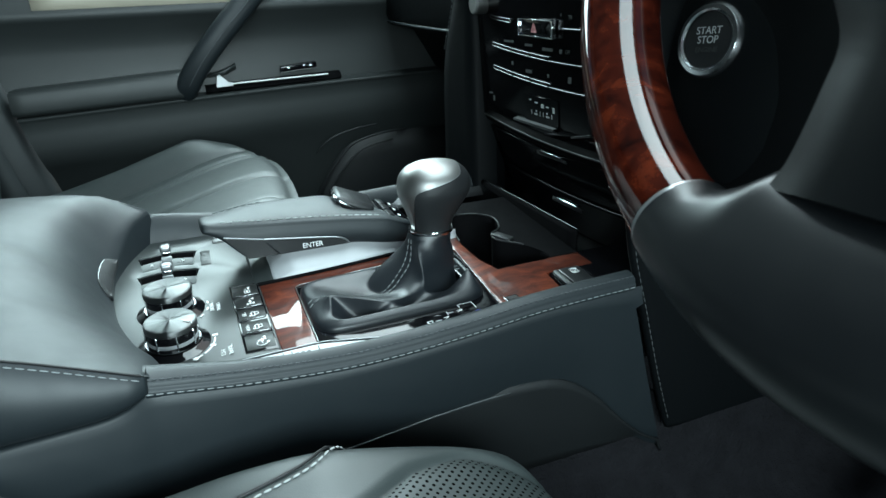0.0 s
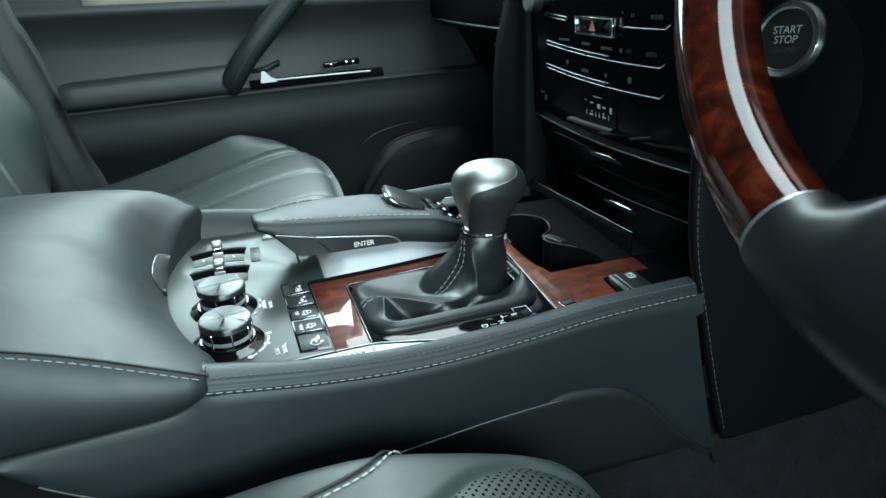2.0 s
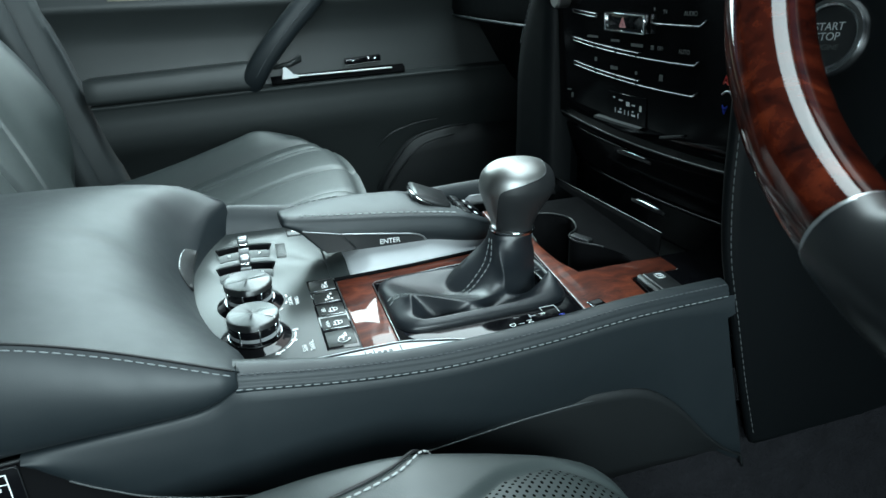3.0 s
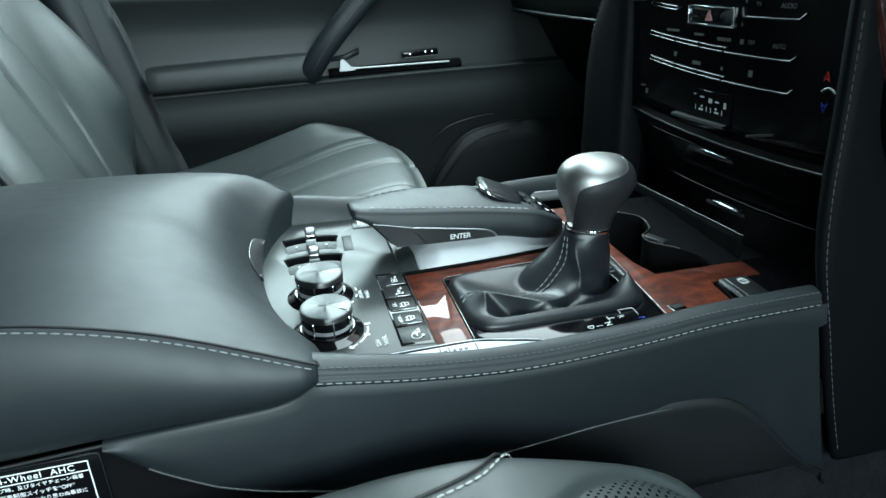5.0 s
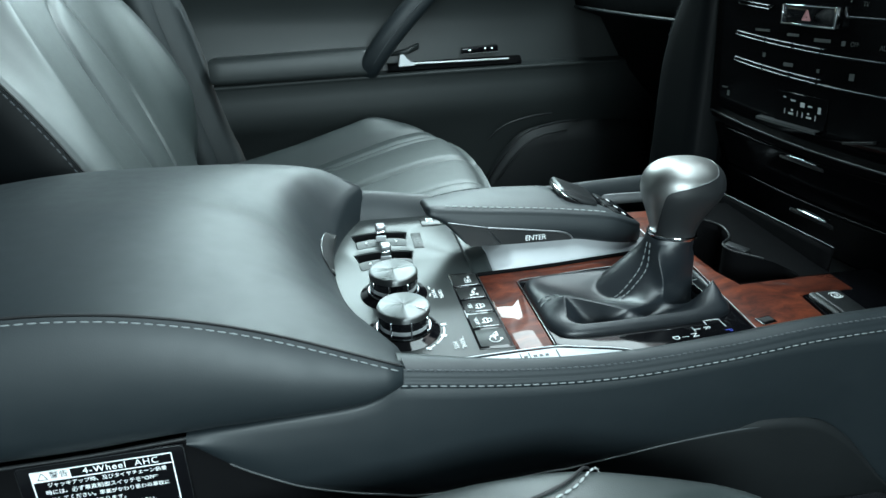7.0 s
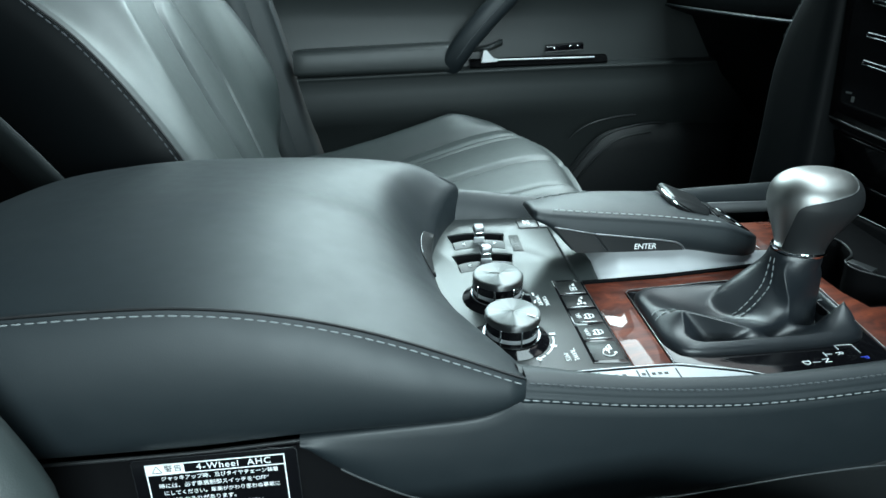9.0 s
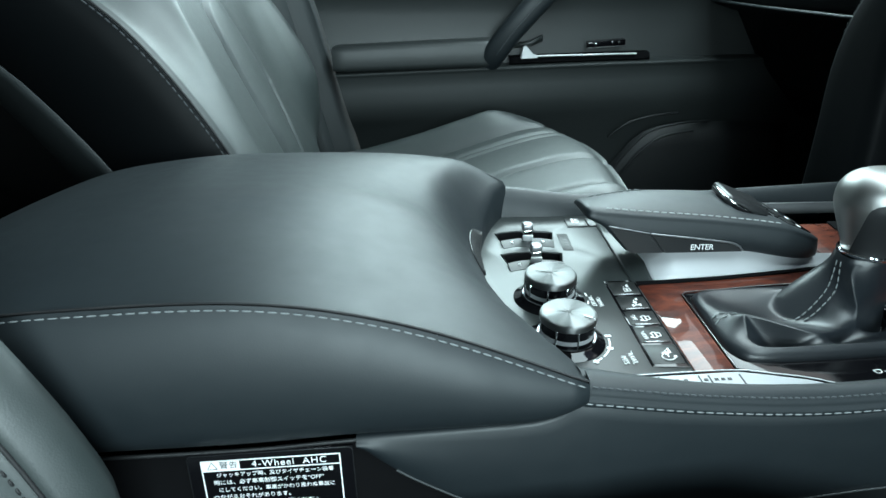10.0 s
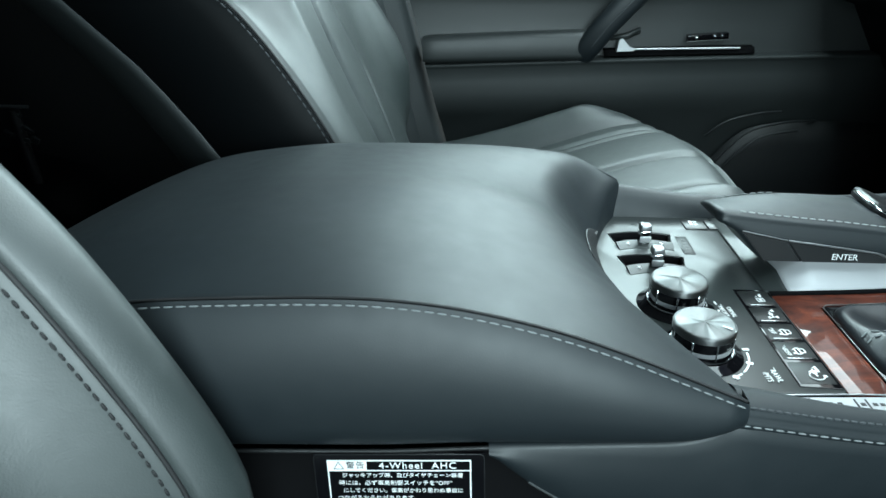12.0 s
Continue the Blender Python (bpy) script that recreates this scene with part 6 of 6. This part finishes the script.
handle_pts = path_through([(-0.176, 0.760, 0.606), (-0.168, 0.742, 0.622), (-0.140, 0.724, 0.664), (-0.098, 0.716, 0.712), (-0.050, 0.718, 0.760), (-0.010, 0.735, 0.800), (0.02, 0.765, 0.83)], 26)
rows = []
for k, p in enumerate(handle_pts):
    d = (handle_pts[min(k + 1, 25)] - handle_pts[max(k - 1, 0)]).normalized()
    across = Vector((0, 1, 0)).cross(d).normalized()
    out = d.cross(across)
    ring = []
    for j in range(20):
        a = 2 * math.pi * j / 20
        ca, sa = math.cos(a), math.sin(a)
        pinch = 1 - 0.10 * math.exp(-((ca - 0.1) / 0.15) ** 2) * (sa > 0)
        ring.append(p + across * 0.0195 * math.copysign(abs(ca) ** 0.8, ca) + out * 0.013 * pinch * math.copysign(abs(sa) ** 0.8, sa))
    rows.append(ring)
pull = loft("pull_handle", rows, LEATHER, door, "leather-wrapped pull handle", close_v=True, caps=True, sharp=70)
tube("handle_seam", [p + Vector((0.002, -0.0132, 0)) for p in handle_pts[2:22]], 0.0012, DARK_THREAD, pull)
rows = [[(x, 0.7440 + d, ledge_z(x) + h) for d, h in ((0.004, 0.003), (0.0, 0.005), (0.004, 0.0125), (0.018, 0.015))] for x in np.linspace(-0.135, 0.105, 14)]
# recess above the ledge, its shade given by the near-black colour
loft("door_tray", rows, SHADE_BLACK, door, "near-black inlay for the shaded recess above the ledge", thick=0.002)
rows = [[(x, 0.7425 - 0.002 * c, 0.6262 + 0.0032 * (x + 0.1) / 0.18 + 0.0012 * s) for c, s in ((1, -1), (1.3, 0), (1, 1), (-1, 1), (-1, -1))] for x in np.linspace(-0.105, 0.080, 12)]
loft("chrome_strip", rows, BRIGHT, door, "bright chrome strip", close_v=True, caps=True, sharp=30)
bm = bmesh.new()
tri_pts = [(-0.1165, 0.6225), (-0.1135, 0.6415), (-0.1085, 0.6425), (-0.0960, 0.6295), (-0.0890, 0.6280), (-0.0890, 0.6235)]
f = bm.faces.new([bm.verts.new((x, 0.7385, z)) for x, z in tri_pts])
for v in bmesh.ops.extrude_face_region(bm, geom=[f])["geom"]:
    if isinstance(v, bmesh.types.BMVert):
        v.co.y += 0.012
part("strip_end", bm, BRIGHT, door, "bright flared end of the strip", 30)
rows = [[(-0.1300, 0.7500, 0.6400), (-0.1290, 0.7480, 0.6440)], [(-0.1000, 0.7500, 0.6420), (-0.1000, 0.7475, 0.6500)], [(-0.0800, 0.7520, 0.6500), (-0.0800, 0.7500, 0.6590)]]
loft("handle_foot", rows, DOOR_TRIM, door, "soft foot of the pull handle", thick=0.006, sharp=70)
swp = box("window_switch", (0.066, 0.012, 0.012), pose(0.030, 0.756, 0.6445, 8, -4, 0), GLOSS_BLACK, door, "dark window switch plate", 0.002, 2)
for x, r in ((0.012, 0.0032), (0.040, 0.0028), (0.052, 0.0028)):
    lathe("switch_light", [(0.0, 0.0), (r, 0.0), (r * 0.7, 0.0016), (0.0, 0.002)], frame_of((x, 0.7495, 0.6440 + 0.001 * (x > 0.03) + 0.002 * (x > 0.03)), (1, 0, 0), (0, 0, 1)), CHROME, swp, "", 16)
tube("switch_edge", [(-0.003, 0.7500, 0.6370), (0.063, 0.7500, 0.6410)], 0.0012, BUTTON, swp)
rows = [[(x, 0.7600 - 0.010 * math.sin(math.pi * t), 0.7440 + 0.050 * t) for t in np.linspace(0, 1, 6)] for x in np.linspace(-0.030, 0.085, 8)]
opener = loft("door_opener", rows, SATIN, door, "satin inner door opener", thick=0.003)
# map pocket edges in the lower door
for pts in ([(0.040, 0.7250, 0.490), (0.055, 0.7200, 0.506), (0.075, 0.7190, 0.518), (0.119, 0.7230, 0.528), (0.16, 0.732, 0.530)], [(0.036, 0.7250, 0.410), (0.055, 0.720, 0.442), (0.075, 0.7180, 0.469), (0.108, 0.7180, 0.500), (0.165, 0.7230, 0.514), (0.22, 0.735, 0.515)], [(0.056, 0.7250, 0.410), (0.080, 0.720, 0.445), (0.102, 0.7180, 0.470), (0.130, 0.7190, 0.490), (0.19, 0.727, 0.500)]):
    tube("pocket_edge", path_through(pts, 24), 0.0022, COVER_BLACK, door)
pocket_top = smooth([(0.036, 0.412), (0.055, 0.443), (0.075, 0.470), (0.108, 0.498), (0.165, 0.511), (0.26, 0.513), (0.36, 0.510)])
rows = [[(x, 0.738 - 0.012 * math.sin(math.pi * t), 0.24 + (pocket_top(x) - 0.24) * t) for t in np.linspace(0, 1, 8)] for x in np.linspace(0.036, 0.36, 24)]
# pocket is darker than the door to imitate light falling off forward
loft("map_pocket", rows, COVER_BLACK, door, "map pocket, coloured dark for the shade in the footwell", thick=0.003)

# ================= cabin shell =================
def slab(name, size, m, mat, label, category, bevel=0.01):
    return tagged(part(name, box_bm(size, m, bevel), mat, None), label, category, kind="structure")


rows = []
for x in np.linspace(-1.6, 0.80, 49):
    row = []
    for y in np.linspace(-0.86, 0.86, 60):
        hump_z = 0.15 * math.exp(-((y - 0.02) / 0.20) ** 4) if x > -0.1 else 0.10 * math.exp(-((y - 0.02) / 0.2) ** 4)
        toe = 0.42 * max(0, (x - 0.34) / 0.46) ** 1.2
        row.append((x, y, 0.20 + hump_z + toe + 0.004 * noise.noise((x * 8, y * 8, 0))))
    rows.append(row)
floor = tagged(loft("floor", rows, CARPET, None, sharp=80), "dark grey pile carpet on the car floor", "floor", kind="structure")
pedal = thing("accelerator_pedal", "ribbed black rubber pedal above the carpet", "pedal", (0.33, -0.27, 0.34))
pm = pose(0.335, -0.262, 0.375, 0, -38, 0)
box("pedal_plate", (0.12, 0.055, 0.012), pm, RUBBER, pedal, "", 0.004, 2)
for k in range(6):
    box("pedal_rib", (0.11, 0.0035, 0.004), pm @ pose(0, -0.022 + 0.0088 * k, 0.0075), DARK_PLASTIC, pedal, "", 0.0010, 1)
tube("pedal_arm", [(0.37, -0.262, 0.39), (0.44, -0.262, 0.50), (0.52, -0.262, 0.66)], 0.010, RUBBER, pedal)
slab("ceiling", (1.65, 1.66, 0.03), pose(-0.870, 0, 1.478), HEADLINER, "dark headliner", "ceiling")
slab("wall_driver", (1.30, 0.04, 0.42), pose(-0.15, -0.84, 0.40), SOFT_TRIM, "dark trim closing the driver side", "wall")
slab("wall_footwell", (0.42, 0.04, 0.80), pose(0.645, 0.795, 0.58), DARK_PLASTIC, "dark trim closing the footwell", "wall")
slab("wall_rear", (0.04, 1.80, 1.35), pose(-1.62, 0, 0.80), SOFT_TRIM, "dark rear of the cabin", "wall")
slab("wall_side_rear", (1.10, 0.04, 1.28), pose(-1.06, 0.82, 0.82), DARK_PLASTIC, "dark rear side trim", "wall")
slab("wall_driver_rear", (0.85, 0.04, 1.28), pose(-1.20, -0.82, 0.82), DARK_PLASTIC, "dark rear side trim", "wall")
slab("pillar_front", (0.06, 0.06, 0.95), pose(0.40, 0.80, 1.15, 0, -38, 0), HEADLINER, "windscreen pillar", "pillar")
rows = [[(-0.4665 - 0.30 * (z - 0.47) * 0.88 + d, y, z) for d, y in ((0.006, 0.815), (0.003, 0.785), (0.0, 0.762), (-0.012, 0.752), (-0.10, 0.748), (-0.22, 0.77))] for z in np.linspace(0.20, 1.46, 24)]
tagged(loft("pillar_middle", [[(x + 0.066, y, z) for x, y, z in r] for r in rows], SOFT_TRIM, None, sharp=60), "grey middle pillar trim behind the door", "pillar", kind="structure")
belt = thing("seat_belt", "dark woven seat belt hanging by the pillar", "seat belt", (-0.5, 0.73, 0.6))
rows = [[(-0.455 - 0.26 * (z - 0.47) + d, 0.728 - 0.01 * math.sin(3 * z), z) for d in (-0.024, 0.0, 0.024)] for z in np.linspace(0.42, 1.2, 16)]
loft("webbing", rows, SOFT_TRIM, belt, "", thick=0.0015)
rear = thing("rear_seat", "dark leather rear bench behind the front seats", "car seat", (-1.15, 0.1, 0.2))
rows = [[(x, y, 0.40 + 0.05 * math.sin(math.pi * min(1, max(0, (x + 1.45) / 0.5))) - 0.20 * max(0, (x + 0.99) / 0.05) ** 2 + 0.01 * math.cos(y * 9)) for y in np.linspace(-0.72, 0.72, 30)] for x in np.linspace(-1.45, -0.945, 20)]
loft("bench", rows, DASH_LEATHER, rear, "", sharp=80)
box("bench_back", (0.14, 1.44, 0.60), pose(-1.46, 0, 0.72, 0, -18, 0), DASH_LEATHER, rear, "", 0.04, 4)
buckle = thing("belt_buckle", "small bright buckle parts behind the front seats", "buckle", (-1.04, 0.6, 0.48))
tube("buckle_bar", [(-1.075, 0.600, 0.552), (-1.015, 0.600, 0.551)], 0.0025, SATIN, buckle)
rng = random.Random(9)
for k in range(9):
    box("buckle_piece", (0.012, 0.006, 0.006), pose(-1.06 + 0.05 * rng.random(), 0.600, 0.498 + 0.045 * rng.random(), 0, 50 * rng.random(), 0), PANEL_GREY, buckle, "", 0.001, 1)
tube("buckle_strap", [(-1.04, 0.602, 0.545), (-1.035, 0.605, 0.47), (-1.03, 0.61, 0.40)], 0.008, RUBBER, buckle)
